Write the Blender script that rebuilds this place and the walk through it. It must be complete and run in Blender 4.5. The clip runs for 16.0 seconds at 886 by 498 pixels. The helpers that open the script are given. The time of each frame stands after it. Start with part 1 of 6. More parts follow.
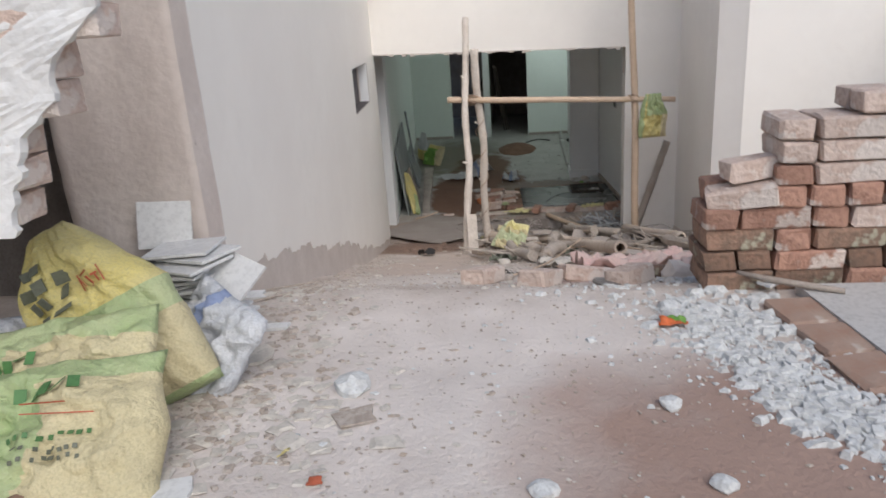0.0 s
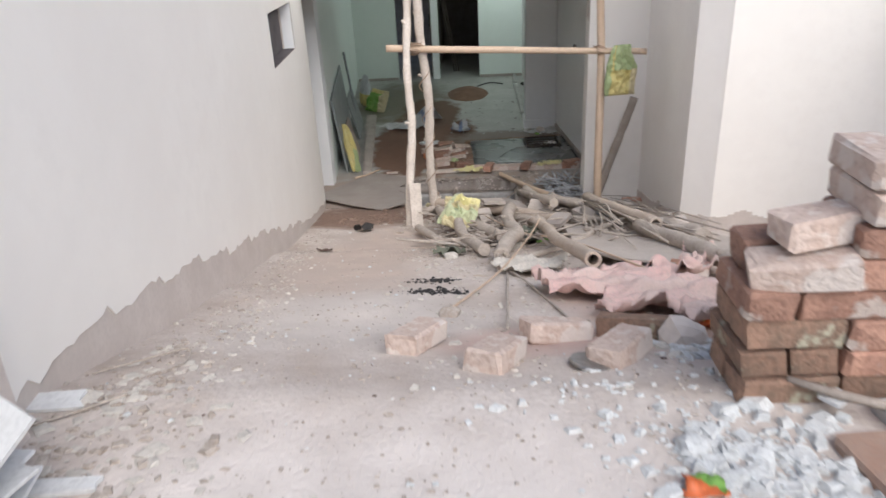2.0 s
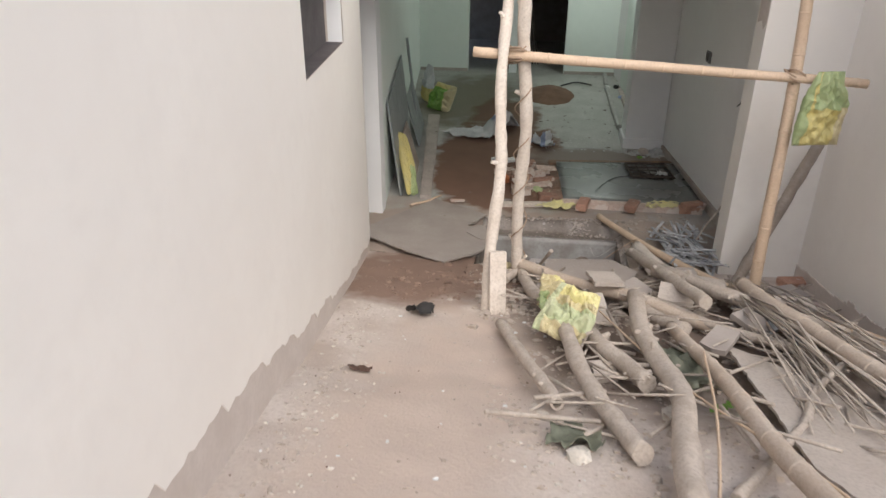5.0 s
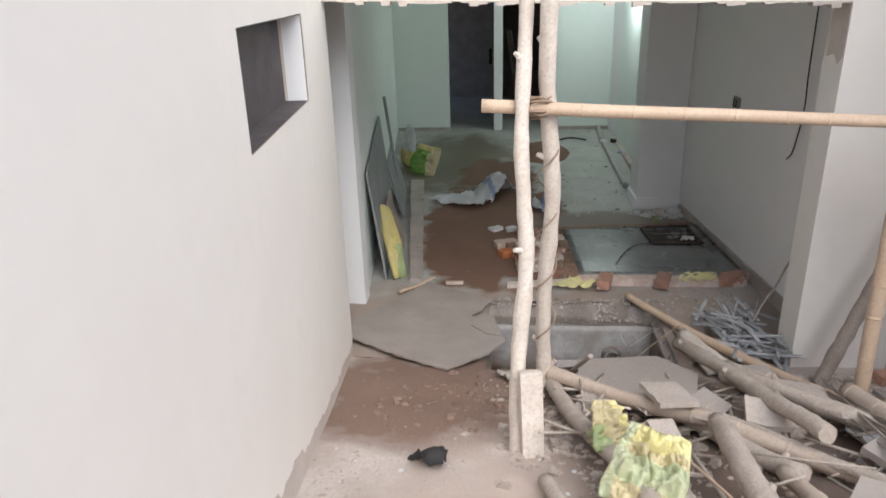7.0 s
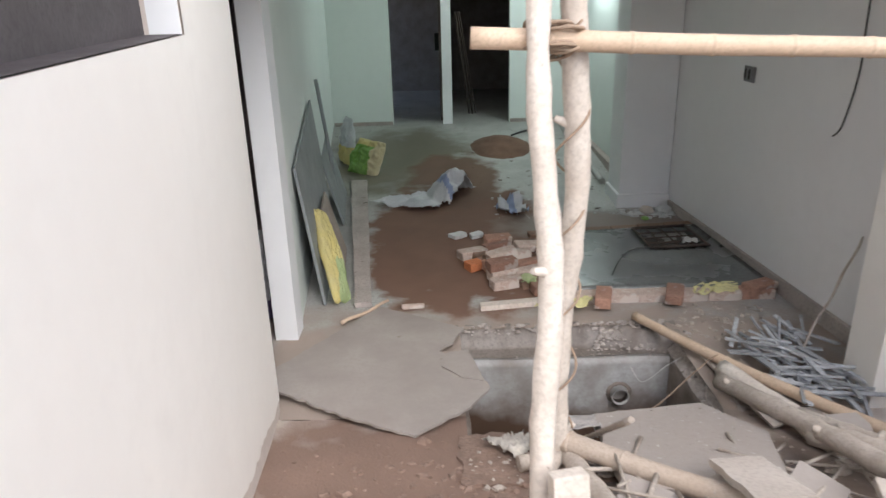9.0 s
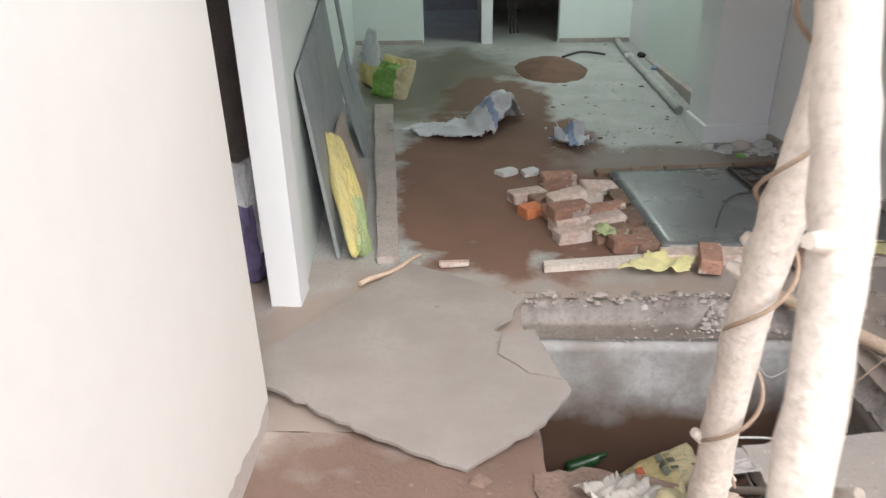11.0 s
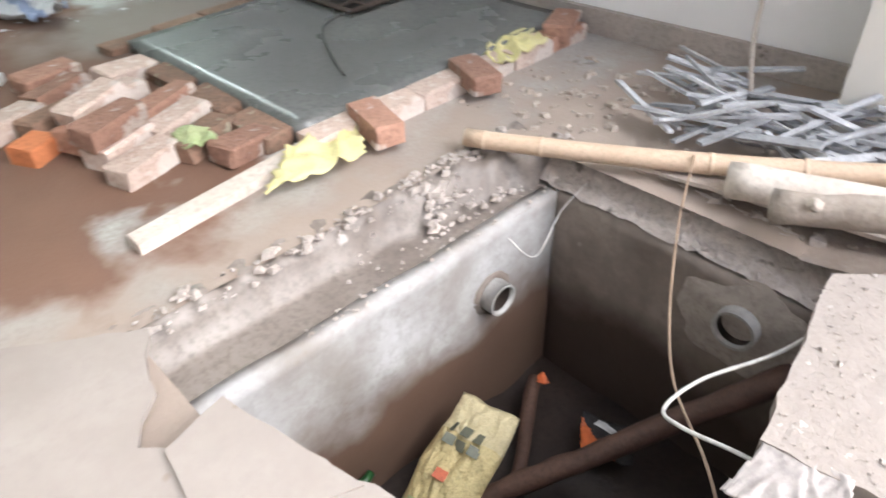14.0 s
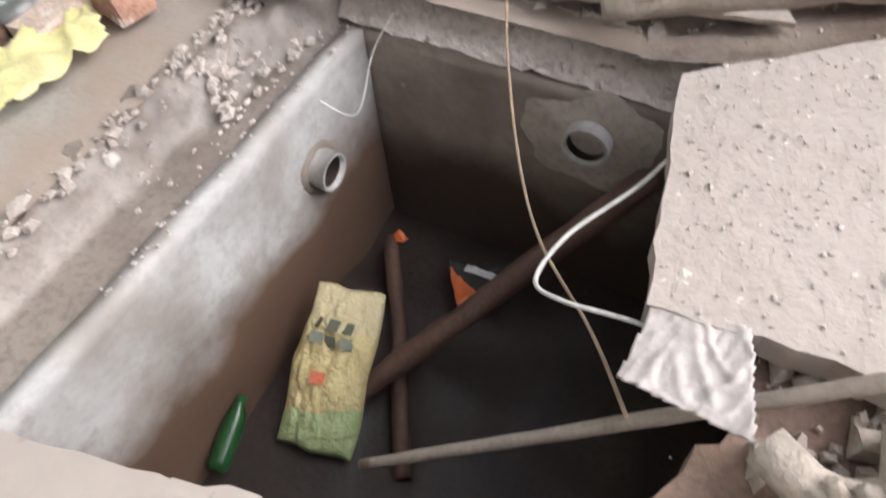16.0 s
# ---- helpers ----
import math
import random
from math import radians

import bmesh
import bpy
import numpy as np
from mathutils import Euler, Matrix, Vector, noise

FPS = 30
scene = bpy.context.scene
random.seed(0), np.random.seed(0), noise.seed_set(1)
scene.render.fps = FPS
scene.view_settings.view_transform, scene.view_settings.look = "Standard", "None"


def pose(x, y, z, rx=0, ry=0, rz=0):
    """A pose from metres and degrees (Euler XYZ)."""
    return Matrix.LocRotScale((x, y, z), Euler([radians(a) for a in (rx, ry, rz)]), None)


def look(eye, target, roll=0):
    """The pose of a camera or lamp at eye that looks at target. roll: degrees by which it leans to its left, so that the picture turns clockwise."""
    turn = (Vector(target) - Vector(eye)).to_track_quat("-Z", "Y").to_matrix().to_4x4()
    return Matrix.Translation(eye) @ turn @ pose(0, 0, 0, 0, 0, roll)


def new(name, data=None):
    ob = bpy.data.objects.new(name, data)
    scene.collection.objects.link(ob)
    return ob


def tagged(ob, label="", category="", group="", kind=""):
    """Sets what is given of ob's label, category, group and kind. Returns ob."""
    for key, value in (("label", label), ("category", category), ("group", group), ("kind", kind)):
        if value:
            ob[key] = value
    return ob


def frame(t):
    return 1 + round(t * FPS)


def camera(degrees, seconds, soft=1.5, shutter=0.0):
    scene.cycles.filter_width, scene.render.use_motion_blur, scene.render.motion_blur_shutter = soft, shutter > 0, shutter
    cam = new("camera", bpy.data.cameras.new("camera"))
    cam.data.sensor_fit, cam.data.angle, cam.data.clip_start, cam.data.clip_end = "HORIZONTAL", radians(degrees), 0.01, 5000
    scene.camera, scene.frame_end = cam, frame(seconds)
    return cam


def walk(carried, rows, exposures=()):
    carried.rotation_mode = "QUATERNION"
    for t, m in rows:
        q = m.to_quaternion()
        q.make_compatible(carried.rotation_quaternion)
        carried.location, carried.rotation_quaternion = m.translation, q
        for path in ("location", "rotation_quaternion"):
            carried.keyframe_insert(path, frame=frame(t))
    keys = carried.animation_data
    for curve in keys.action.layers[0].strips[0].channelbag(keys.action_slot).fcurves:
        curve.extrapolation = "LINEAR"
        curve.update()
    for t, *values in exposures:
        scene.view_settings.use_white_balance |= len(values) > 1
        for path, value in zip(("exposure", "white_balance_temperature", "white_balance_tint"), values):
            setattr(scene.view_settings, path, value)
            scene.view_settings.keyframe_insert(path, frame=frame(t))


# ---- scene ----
# ---------- camera and its walk ----------
cam = camera(65.5, 16.0, soft=1.5, shutter=0.4)
PATH = [
    (0, (0.955, -0.554, 2.664), (0.706, 1.331, 2.042), -4.0),
    (0.5, (0.968, -0.469, 2.66), (0.809, 1.402, 1.971), -5.0),
    (1, (0.925, -0.205, 2.682), (0.858, 1.673, 1.997), -2.2),
    (1.5, (0.938, 0.076, 2.68), (0.902, 1.924, 1.916), -3.4),
    (2, (0.965, 0.429, 2.742), (0.851, 2.254, 1.931), -2.9),
    (2.5, (0.888, 0.821, 2.736), (0.672, 2.645, 1.946), -2.3),
    (3, (0.827, 1.168, 2.717), (0.588, 2.911, 1.765), -2.8),
    (3.5, (0.8, 1.578, 2.749), (0.534, 3.304, 1.774), -2.4),
    (4, (0.678, 1.945, 2.747), (0.41, 3.673, 1.776), -2.0),
    (4.5, (0.584, 2.218, 2.705), (0.325, 3.948, 1.735), -1.4),
    (4.7, (0.557, 2.344, 2.679), (0.321, 4.12, 1.79), 0.4),
    (6.8, (0.236, 3.546, 2.47), (0.067, 5.362, 1.648), -2.5),
    (7, (0.221, 3.686, 2.424), (0.045, 5.544, 1.706), -1.7),
    (7.5, (0.187, 3.992, 2.334), (0.114, 5.865, 1.637), -0.9),
    (8, (0.125, 4.332, 2.222), (0.103, 6.19, 1.483), -2.5),
    (8.5, (0.091, 4.673, 2.117), (0.084, 6.515, 1.339), -0.7),
    (9, (0.011, 4.926, 2.0), (0.009, 6.797, 1.295), -1.6),
    (9.2, (-0.038, 5.086, 1.963), (-0.101, 6.929, 1.187), -1.4),
    (11.3, (-0.2, 6.173, 1.512), (-0.263, 7.977, 0.65), -1.0),
    (11.5, (-0.251, 6.294, 1.467), (-0.154, 8.1, 0.614), -0.9),
    (12, (-0.27, 6.536, 1.404), (0.048, 8.312, 0.543), -2.4),
    (12.5, (-0.233, 6.786, 1.338), (0.218, 8.476, 0.369), -2.0),
    (13, (-0.246, 7.038, 1.248), (0.405, 8.621, 0.213), -3.3),
    (13.5, (-0.166, 7.289, 1.136), (0.667, 8.684, -0.03), -3.8),
    (14, (-0.146, 7.526, 1.062), (0.929, 8.689, -0.16), -2.0),
    (14.5, (-0.101, 7.615, 1.041), (1.123, 8.417, -0.321), -1.9),
    (15, (-0.011, 7.656, 1.019), (1.144, 8.351, -0.46), -2.6),
    (15.5, (0.088, 7.663, 0.997), (1.207, 8.413, -0.48), -4.9),
    (16, (0.122, 7.667, 0.977), (1.128, 8.291, -0.636), -5.7),
]
EXPOSURES = [(0, -0.42, 6250, 10), (0.5, -0.13, 6200, 10), (1.5, 0.0, 6200, 10), (3.5, 0.12, 6450, 10), (4.5, 0.13, 6600, 10), (7, 0.27, 6200, 10), (9, 0.55, 6100, 10), (11.5, 1.08, 6200, 10), (12.5, 1.55, 6100, 10), (13.5, 1.8, 6000, 10), (14, 1.8, 6050, 10), (15, 1.55, 6050, 10), (16, 1.5, 6150, 10)]
walk(cam, [(t, look(eye, target, roll)) for t, eye, target, roll in PATH], EXPOSURES)

# ---------- world and light ----------
world = bpy.data.worlds.new("sky")
scene.world = world
world.use_nodes = True
wn = world.node_tree
sky = wn.nodes.new("ShaderNodeTexSky")
sky.sky_type, sky.sun_disc = "NISHITA", False
sky.sun_elevation, sky.sun_rotation = radians(44), radians(152)
sky.air_density, sky.dust_density = 1.0, 2.5
wn.links.new(sky.outputs[0], wn.nodes["Background"].inputs[0])
wn.nodes["Background"].inputs[1].default_value = 0.15
sun = new("sun", bpy.data.lights.new("sun", "SUN"))
sun.data.energy, sun.data.angle, sun.data.color = 2.3, radians(60), (1.0, 0.975, 0.94)
sun.matrix_world = look((0, 0, 0), (-0.33, 0.635, -0.69))

# ---------- materials ----------
def material(name, color, rough=0.8, dark=None, scale=6.0, fine=60.0, bump=0.15, metal=0.0, spots=None, spot_scale=14.0, spot_size=0.62, coat=0.0, vary=0.0, bump_dist=0.01, grain=1.0, crease=0.0):
    """Two scales of colour variation, optional spots, fine relief."""
    m = bpy.data.materials.new(name)
    m.use_nodes = True
    nt = m.node_tree
    n, l = nt.nodes, nt.links
    b = n["Principled BSDF"]
    b.inputs["Roughness"].default_value, b.inputs["Metallic"].default_value = rough, metal
    b.inputs["Coat Weight"].default_value = coat
    geo = n.new("ShaderNodeTexCoord")
    dark = dark or tuple(c * 0.72 for c in color)

    def noise_at(s, d, r=0.6):
        t = n.new("ShaderNodeTexNoise")
        t.inputs["Scale"].default_value, t.inputs["Detail"].default_value, t.inputs["Roughness"].default_value = s, d, r
        l.new(geo.outputs["Object"], t.inputs["Vector"])
        return t.outputs["Fac"]

    def mixed(fac, a, c):
        x = n.new("ShaderNodeMix")
        x.data_type = "RGBA"
        for sock, v in ((x.inputs[0], fac), (x.inputs[6], a), (x.inputs[7], c)):
            if isinstance(v, (tuple, float)):
                sock.default_value = (*v, 1) if isinstance(v, tuple) else v
            else:
                l.new(v, sock)
        return x.outputs[2]

    def ramp(fac, lo, hi):
        r = n.new("ShaderNodeMapRange")
        r.inputs[1].default_value, r.inputs[2].default_value = lo, hi
        l.new(fac, r.inputs[0])
        return r.outputs[0]

    big, small = noise_at(scale, 5), noise_at(fine, 4)
    col = mixed(ramp(big, 0.35, 0.68), color, dark)
    col = mixed(ramp(small, 0.45, 0.8), col, tuple(c * (1 - 0.2 * grain) + (b2 - c) * (1 - grain) * 0.5 for c, b2 in zip(dark, color)))
    if spots:
        col = mixed(ramp(noise_at(spot_scale, 3), spot_size, spot_size + 0.06), col, spots)
    if vary:
        oi, hs = n.new("ShaderNodeObjectInfo"), n.new("ShaderNodeHueSaturation")
        l.new(oi.outputs["Random"], hs.inputs["Value"])
        mr = n.new("ShaderNodeMapRange")
        mr.inputs[3].default_value, mr.inputs[4].default_value = 1 - vary, 1 + vary
        l.new(oi.outputs["Random"], mr.inputs[0])
        l.new(mr.outputs[0], hs.inputs["Value"])
        l.new(col, hs.inputs["Color"])
        col = hs.outputs[0]
    l.new(col, b.inputs["Base Color"])
    rr = n.new("ShaderNodeMapRange")
    rr.inputs[3].default_value, rr.inputs[4].default_value = max(rough - 0.12, 0.02), min(rough + 0.1, 1)
    l.new(big, rr.inputs[0])
    l.new(rr.outputs[0], b.inputs["Roughness"])
    bp = n.new("ShaderNodeBump")
    bp.inputs["Strength"].default_value, bp.inputs["Distance"].default_value = bump, bump_dist
    if crease:
        wv, ab, mul = noise_at(crease, 4, 0.55), n.new("ShaderNodeMath"), n.new("ShaderNodeMath")
        ab.operation, mul.operation = "PINGPONG", "MULTIPLY_ADD"
        ab.inputs[1].default_value = 0.06
        l.new(wv, ab.inputs[0])
        l.new(ab.outputs[0], mul.inputs[0])
        mul.inputs[1].default_value = 14.0
        l.new(small, mul.inputs[2])
        l.new(mul.outputs[0], bp.inputs["Height"])
    else:
        l.new(small, bp.inputs["Height"])
    l.new(bp.outputs[0], b.inputs["Normal"])
    m["col"] = 0
    return m


def layered(m, masks):
    """Lay stains of a shape of their own and painted shade over a ground material: (x, y, rx, ry, colour, edge,
    roughness).
    """
    nt = m.node_tree
    n, l = nt.nodes, nt.links
    b = n["Principled BSDF"]
    geo = n.new("ShaderNodeTexCoord")
    sep = n.new("ShaderNodeSeparateXYZ")
    l.new(geo.outputs["Object"], sep.inputs[0])
    nz = n.new("ShaderNodeTexNoise")
    nz.inputs["Scale"].default_value, nz.inputs["Detail"].default_value = 3.5, 7

    l.new(geo.outputs["Object"], nz.inputs["Vector"])

    def math_node(op, a, c):
        x = n.new("ShaderNodeMath")
        x.operation = op
        for sock, v in ((x.inputs[0], a), (x.inputs[1], c)):
            if isinstance(v, (int, float)):
                sock.default_value = v
            else:
                l.new(v, sock)
        return x.outputs[0]

    for x, y, rx, ry, colour, edge, rough in masks:
        dx = math_node("DIVIDE", math_node("SUBTRACT", sep.outputs[0], x), rx)
        dy = math_node("DIVIDE", math_node("SUBTRACT", sep.outputs[1], y), ry)
        d = math_node("ADD", math_node("POWER", math_node("ABSOLUTE", dx, 0), 2.6), math_node("POWER", math_node("ABSOLUTE", dy, 0), 2.6))
        d = math_node("ADD", d, math_node("MULTIPLY", math_node("SUBTRACT", nz.outputs["Fac"], 0.5), 2.6))
        r = n.new("ShaderNodeMapRange")
        r.inputs[1].default_value, r.inputs[2].default_value = 1 + edge, 1 - edge
        l.new(d, r.inputs[0])
        mx = n.new("ShaderNodeMix")
        mx.data_type = "RGBA"
        l.new(r.outputs[0], mx.inputs[0])
        l.new(b.inputs["Base Color"].links[0].from_socket, mx.inputs[6])
        tone = n.new("ShaderNodeMix")
        tone.data_type = "RGBA"
        l.new(nz.outputs["Fac"], tone.inputs[0])
        tone.inputs[6].default_value, tone.inputs[7].default_value = (*[c * 1.15 for c in colour], 1), (*[c * 0.75 for c in colour], 1)
        l.new(tone.outputs[2], mx.inputs[7])
        l.new(mx.outputs[2], b.inputs["Base Color"])
        fm = n.new("ShaderNodeMix")
        l.new(r.outputs[0], fm.inputs[0])
        l.new(b.inputs["Roughness"].links[0].from_socket, fm.inputs[2])
        fm.inputs[3].default_value = rough
        l.new(fm.outputs[0], b.inputs["Roughness"])
    return m


WHITE = material("white_putty", (0.90, 0.865, 0.81), 0.6, (0.86, 0.82, 0.765), 1.1, 9, 0.02, spots=(0.66, 0.62, 0.58), spot_scale=26, spot_size=0.79, grain=0.1)
CEMENT = material("bare_cement", (0.63, 0.565, 0.515), 0.9, (0.55, 0.485, 0.435), 5, 45, 0.12, grain=0.35)
COLUMN = material("trowelled_column_cement", (0.66, 0.59, 0.54), 0.9, (0.54, 0.47, 0.425), 3, 30, 0.25, spots=(0.27, 0.22, 0.19), spot_scale=13, spot_size=0.70, bump_dist=0.02, grain=0.4)
CONCRETE = material("rough_concrete", (0.52, 0.465, 0.425), 0.92, (0.40, 0.35, 0.315), 4, 60, 0.5, spots=(0.17, 0.15, 0.13), spot_scale=11, spot_size=0.66, bump_dist=0.03)
MINT = material("pale_green_paint", (0.79, 0.85, 0.815), 0.55, (0.76, 0.82, 0.785), 1.2, 9, 0.012, grain=0.1)
LILAC = material("shaded_cream_putty", (0.86, 0.825, 0.78), 0.6, (0.82, 0.78, 0.735), 1.2, 9, 0.012, grain=0.1)
INNER_WHITE = material("pale_lilac_white_paint", (0.87, 0.86, 0.87), 0.6, (0.84, 0.83, 0.84), 1.2, 9, 0.012, grain=0.1)
PLAIN_WHITE = material("white_paint", (0.84, 0.85, 0.86), 0.55, (0.80, 0.81, 0.82), 1.5, 9, 0.012, grain=0.1)
GROUND = layered(material("dusty_cement_ground", (0.63, 0.565, 0.515), 0.95, (0.46, 0.385, 0.33), 2.9, 55, 0.38, spots=(0.67, 0.61, 0.56), spot_scale=11, spot_size=0.66, bump_dist=0.02, grain=0.55),
                 [(0.75, 1.15, 0.75, 0.65, (0.69, 0.625, 0.575), 0.9, 0.95), (1.50, 0.86, 0.55, 0.42, (0.37, 0.255, 0.205), 0.8, 0.95), (0.2, -2.2, 3.0, 1.4, (0.40, 0.31, 0.255), 0.9, 0.95),
                  # the (1.35, 6.4) stain is darkened to paint the shade under the pole heap
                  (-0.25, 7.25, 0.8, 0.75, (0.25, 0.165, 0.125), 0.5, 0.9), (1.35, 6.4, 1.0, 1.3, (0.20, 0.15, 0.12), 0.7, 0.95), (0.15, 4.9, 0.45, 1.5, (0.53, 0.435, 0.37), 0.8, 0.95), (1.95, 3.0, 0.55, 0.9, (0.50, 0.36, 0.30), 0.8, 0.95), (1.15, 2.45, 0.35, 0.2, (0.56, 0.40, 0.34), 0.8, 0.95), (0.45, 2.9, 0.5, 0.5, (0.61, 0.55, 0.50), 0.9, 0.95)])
FLOOR = layered(material("wet_cement_floor", (0.47, 0.47, 0.45), 0.6, (0.36, 0.355, 0.335), 2.5, 60, 0.3, spots=(0.20, 0.185, 0.165), spot_scale=8, spot_size=0.66),
                [(0.6, 8.1, 2.4, 1.15, (0.36, 0.295, 0.25), 0.5, 0.9), (-0.45, 13.1, 0.8, 1.3, (0.17, 0.155, 0.115), 0.5, 0.45),
                 (0.16, 10.6, 0.80, 1.5, (0.19, 0.107, 0.073), 0.22, 0.85), (0.15, 12.3, 0.5, 0.9, (0.16, 0.095, 0.064), 0.35, 0.8), (1.45, 10.8, 0.9, 0.35, (0.24, 0.20, 0.17), 0.5, 0.7)])
SAND = material("damp_brown_sand", (0.22, 0.125, 0.083), 0.95, (0.145, 0.08, 0.055), 5, 120, 0.8)
BRICK = material("red_clay_brick", (0.46, 0.265, 0.19), 0.9, (0.34, 0.185, 0.135), 7, 60, 0.6, spots=(0.56, 0.47, 0.41), spot_scale=9, spot_size=0.55, vary=0.3, bump_dist=0.02)
PALE_BRICK = material("dusty_pale_brick", (0.64, 0.525, 0.455), 0.92, (0.54, 0.395, 0.32), 8, 60, 0.6, spots=(0.66, 0.58, 0.52), spot_scale=10, spot_size=0.5, vary=0.12, bump_dist=0.02)
MOSSY_BRICK = material("mossy_damp_brick", (0.30, 0.18, 0.125), 0.92, (0.18, 0.125, 0.09), 8, 60, 0.6, spots=(0.34, 0.31, 0.23), spot_scale=12, spot_size=0.58, vary=0.2, bump_dist=0.02)
BARK = material("weathered_pole_wood", (0.52, 0.455, 0.395), 0.85, (0.40, 0.34, 0.285), 9, 70, 0.5, spots=(0.16, 0.12, 0.095), spot_scale=28, spot_size=0.72, bump_dist=0.012)
PALE_POLE = material("peeled_pale_pole_wood", (0.70, 0.635, 0.565), 0.8, (0.58, 0.505, 0.435), 7, 60, 0.4, spots=(0.22, 0.16, 0.12), spot_scale=30, spot_size=0.73, bump_dist=0.01)
BAMBOO = material("dry_bamboo", (0.64, 0.49, 0.36), 0.6, (0.55, 0.41, 0.29), 5, 90, 0.15)
DUSTY_BAMBOO = material("dusty_old_bamboo", (0.53, 0.455, 0.385), 0.85, (0.45, 0.36, 0.285), 4, 90, 0.3, spots=(0.20, 0.15, 0.12), spot_scale=26, spot_size=0.74)
DARK_WOOD = material("wet_dark_pole_wood", (0.12, 0.065, 0.045), 0.7, (0.075, 0.04, 0.028), 7, 70, 0.4)
PLANK = material("weathered_grey_plank", (0.42, 0.36, 0.31), 0.85, (0.31, 0.26, 0.22), 6, 80, 0.4)
BOARD = material("dusty_ply_board", (0.52, 0.465, 0.415), 0.9, (0.45, 0.39, 0.34), 3, 70, 0.2, spots=(0.34, 0.28, 0.235), spot_scale=7, spot_size=0.7)
SLABSTONE = material("pale_stone_slab", (0.36, 0.32, 0.29), 0.85, (0.30, 0.26, 0.235), 3.5, 40, 0.12, spots=(0.25, 0.20, 0.165), spot_scale=9, spot_size=0.72, grain=0.15)
ROUGHSLAB = material("rough_mortar_slab", (0.38, 0.335, 0.305), 0.9, (0.37, 0.325, 0.29), 7, 40, 0.4, spots=(0.56, 0.52, 0.48), spot_scale=30, spot_size=0.66, bump_dist=0.012, grain=0.35)
LEDGE = material("damp_smooth_ledge", (0.27, 0.235, 0.21), 0.5, (0.18, 0.15, 0.13), 4, 50, 0.12, spots=(0.43, 0.40, 0.37), spot_scale=9, spot_size=0.66)
MORTAR = material("pale_mortar_patch", (0.44, 0.39, 0.345), 0.9, (0.33, 0.285, 0.25), 7, 50, 0.4)
WET_CEMENT = material("fresh_wet_cement", (0.17, 0.175, 0.17), 0.28, (0.115, 0.12, 0.115), 2, 50, 0.12)
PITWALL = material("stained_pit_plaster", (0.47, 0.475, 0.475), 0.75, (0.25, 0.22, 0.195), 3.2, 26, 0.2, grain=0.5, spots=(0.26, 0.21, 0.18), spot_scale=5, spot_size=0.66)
PITDARK = material("dark_pit_plaster", (0.29, 0.245, 0.21), 0.7, (0.15, 0.12, 0.10), 4, 22, 0.3, grain=0.4, spots=(0.40, 0.37, 0.34), spot_scale=6, spot_size=0.66)
# mud of the chamber floor; also paints shade in the pipes and under the grate
MUD_AND_SHADE = material("black_mud_and_shade", (0.045, 0.032, 0.026), 0.45, (0.025, 0.018, 0.015), 5, 50, 0.3)
TILE = material("white_ceramic_tile", (0.72, 0.72, 0.71), 0.35, (0.64, 0.64, 0.63), 6, 60, 0.05)
CHIP = material("white_stone_rubble", (0.68, 0.69, 0.68), 0.85, (0.54, 0.54, 0.525), 20, 90, 0.4)
PIT_SACK = material("stained_yellow_plastic", (0.64, 0.54, 0.27), 0.5, (0.50, 0.41, 0.21), 6, 160, 0.5, crease=7)
EARTH = material("brown_earth", (0.31, 0.215, 0.165), 0.95, (0.20, 0.135, 0.105), 9, 60, 0.6)
DUST_CHIP = material("dusty_debris", (0.50, 0.44, 0.385), 0.92, (0.36, 0.30, 0.25), 20, 90, 0.4)
YELLOW = material("yellow_woven_plastic", (0.68, 0.58, 0.20), 0.5, (0.60, 0.53, 0.25), 5, 160, 0.5, crease=7)
PALE_YELLOW = material("pale_yellow_plastic", (0.78, 0.72, 0.33), 0.5, (0.70, 0.64, 0.34), 7, 120, 0.3)
CREAM = material("cream_woven_plastic", (0.66, 0.58, 0.35), 0.5, (0.55, 0.48, 0.29), 5, 160, 0.5, crease=7)
GREEN = material("green_woven_plastic", (0.34, 0.44, 0.20), 0.5, (0.46, 0.51, 0.28), 5, 160, 0.5, crease=7)
PALE_GREEN = material("faded_green_woven_plastic", (0.50, 0.57, 0.33), 0.55, (0.58, 0.60, 0.40), 5, 160, 0.5, crease=7)
BRIGHT_GREEN = material("bright_green_plastic", (0.16, 0.36, 0.05), 0.5, (0.24, 0.42, 0.11), 4, 160, 0.5, crease=7)
WHITE_BAG = material("white_woven_plastic", (0.66, 0.67, 0.68), 0.5, (0.50, 0.515, 0.54), 6, 160, 0.5, crease=8)
BLUE_PRINT = material("faded_blue_print", (0.33, 0.40, 0.60), 0.6)
INK = material("dark_print", (0.17, 0.18, 0.13), 0.6)
GREEN_INK = material("green_print", (0.10, 0.24, 0.08), 0.6)
RED_INK = material("red_print", (0.52, 0.13, 0.06), 0.6)
PINK = material("dusty_pink_cloth", (0.72, 0.48, 0.435), 0.95, (0.64, 0.52, 0.47), 4, 120, 0.35, crease=4)
SLATE = material("grey_stone_panel", (0.30, 0.325, 0.33), 0.5, (0.24, 0.26, 0.265), 4, 60, 0.1)
BLACK = material("black_scrap", (0.03, 0.027, 0.026), 0.8)
# plaster darkened in its colour to stand for the shade of unlit rooms
SHADE_PLASTER = material("shade_toned_plaster", (0.33, 0.30, 0.28), 0.85)
DOORWOOD = material("brown_door_paint", (0.24, 0.19, 0.165), 0.6)
NICHE = material("dark_board", (0.095, 0.082, 0.085), 0.7)
METAL = material("dull_grey_steel", (0.38, 0.36, 0.34), 0.45, metal=0.7)
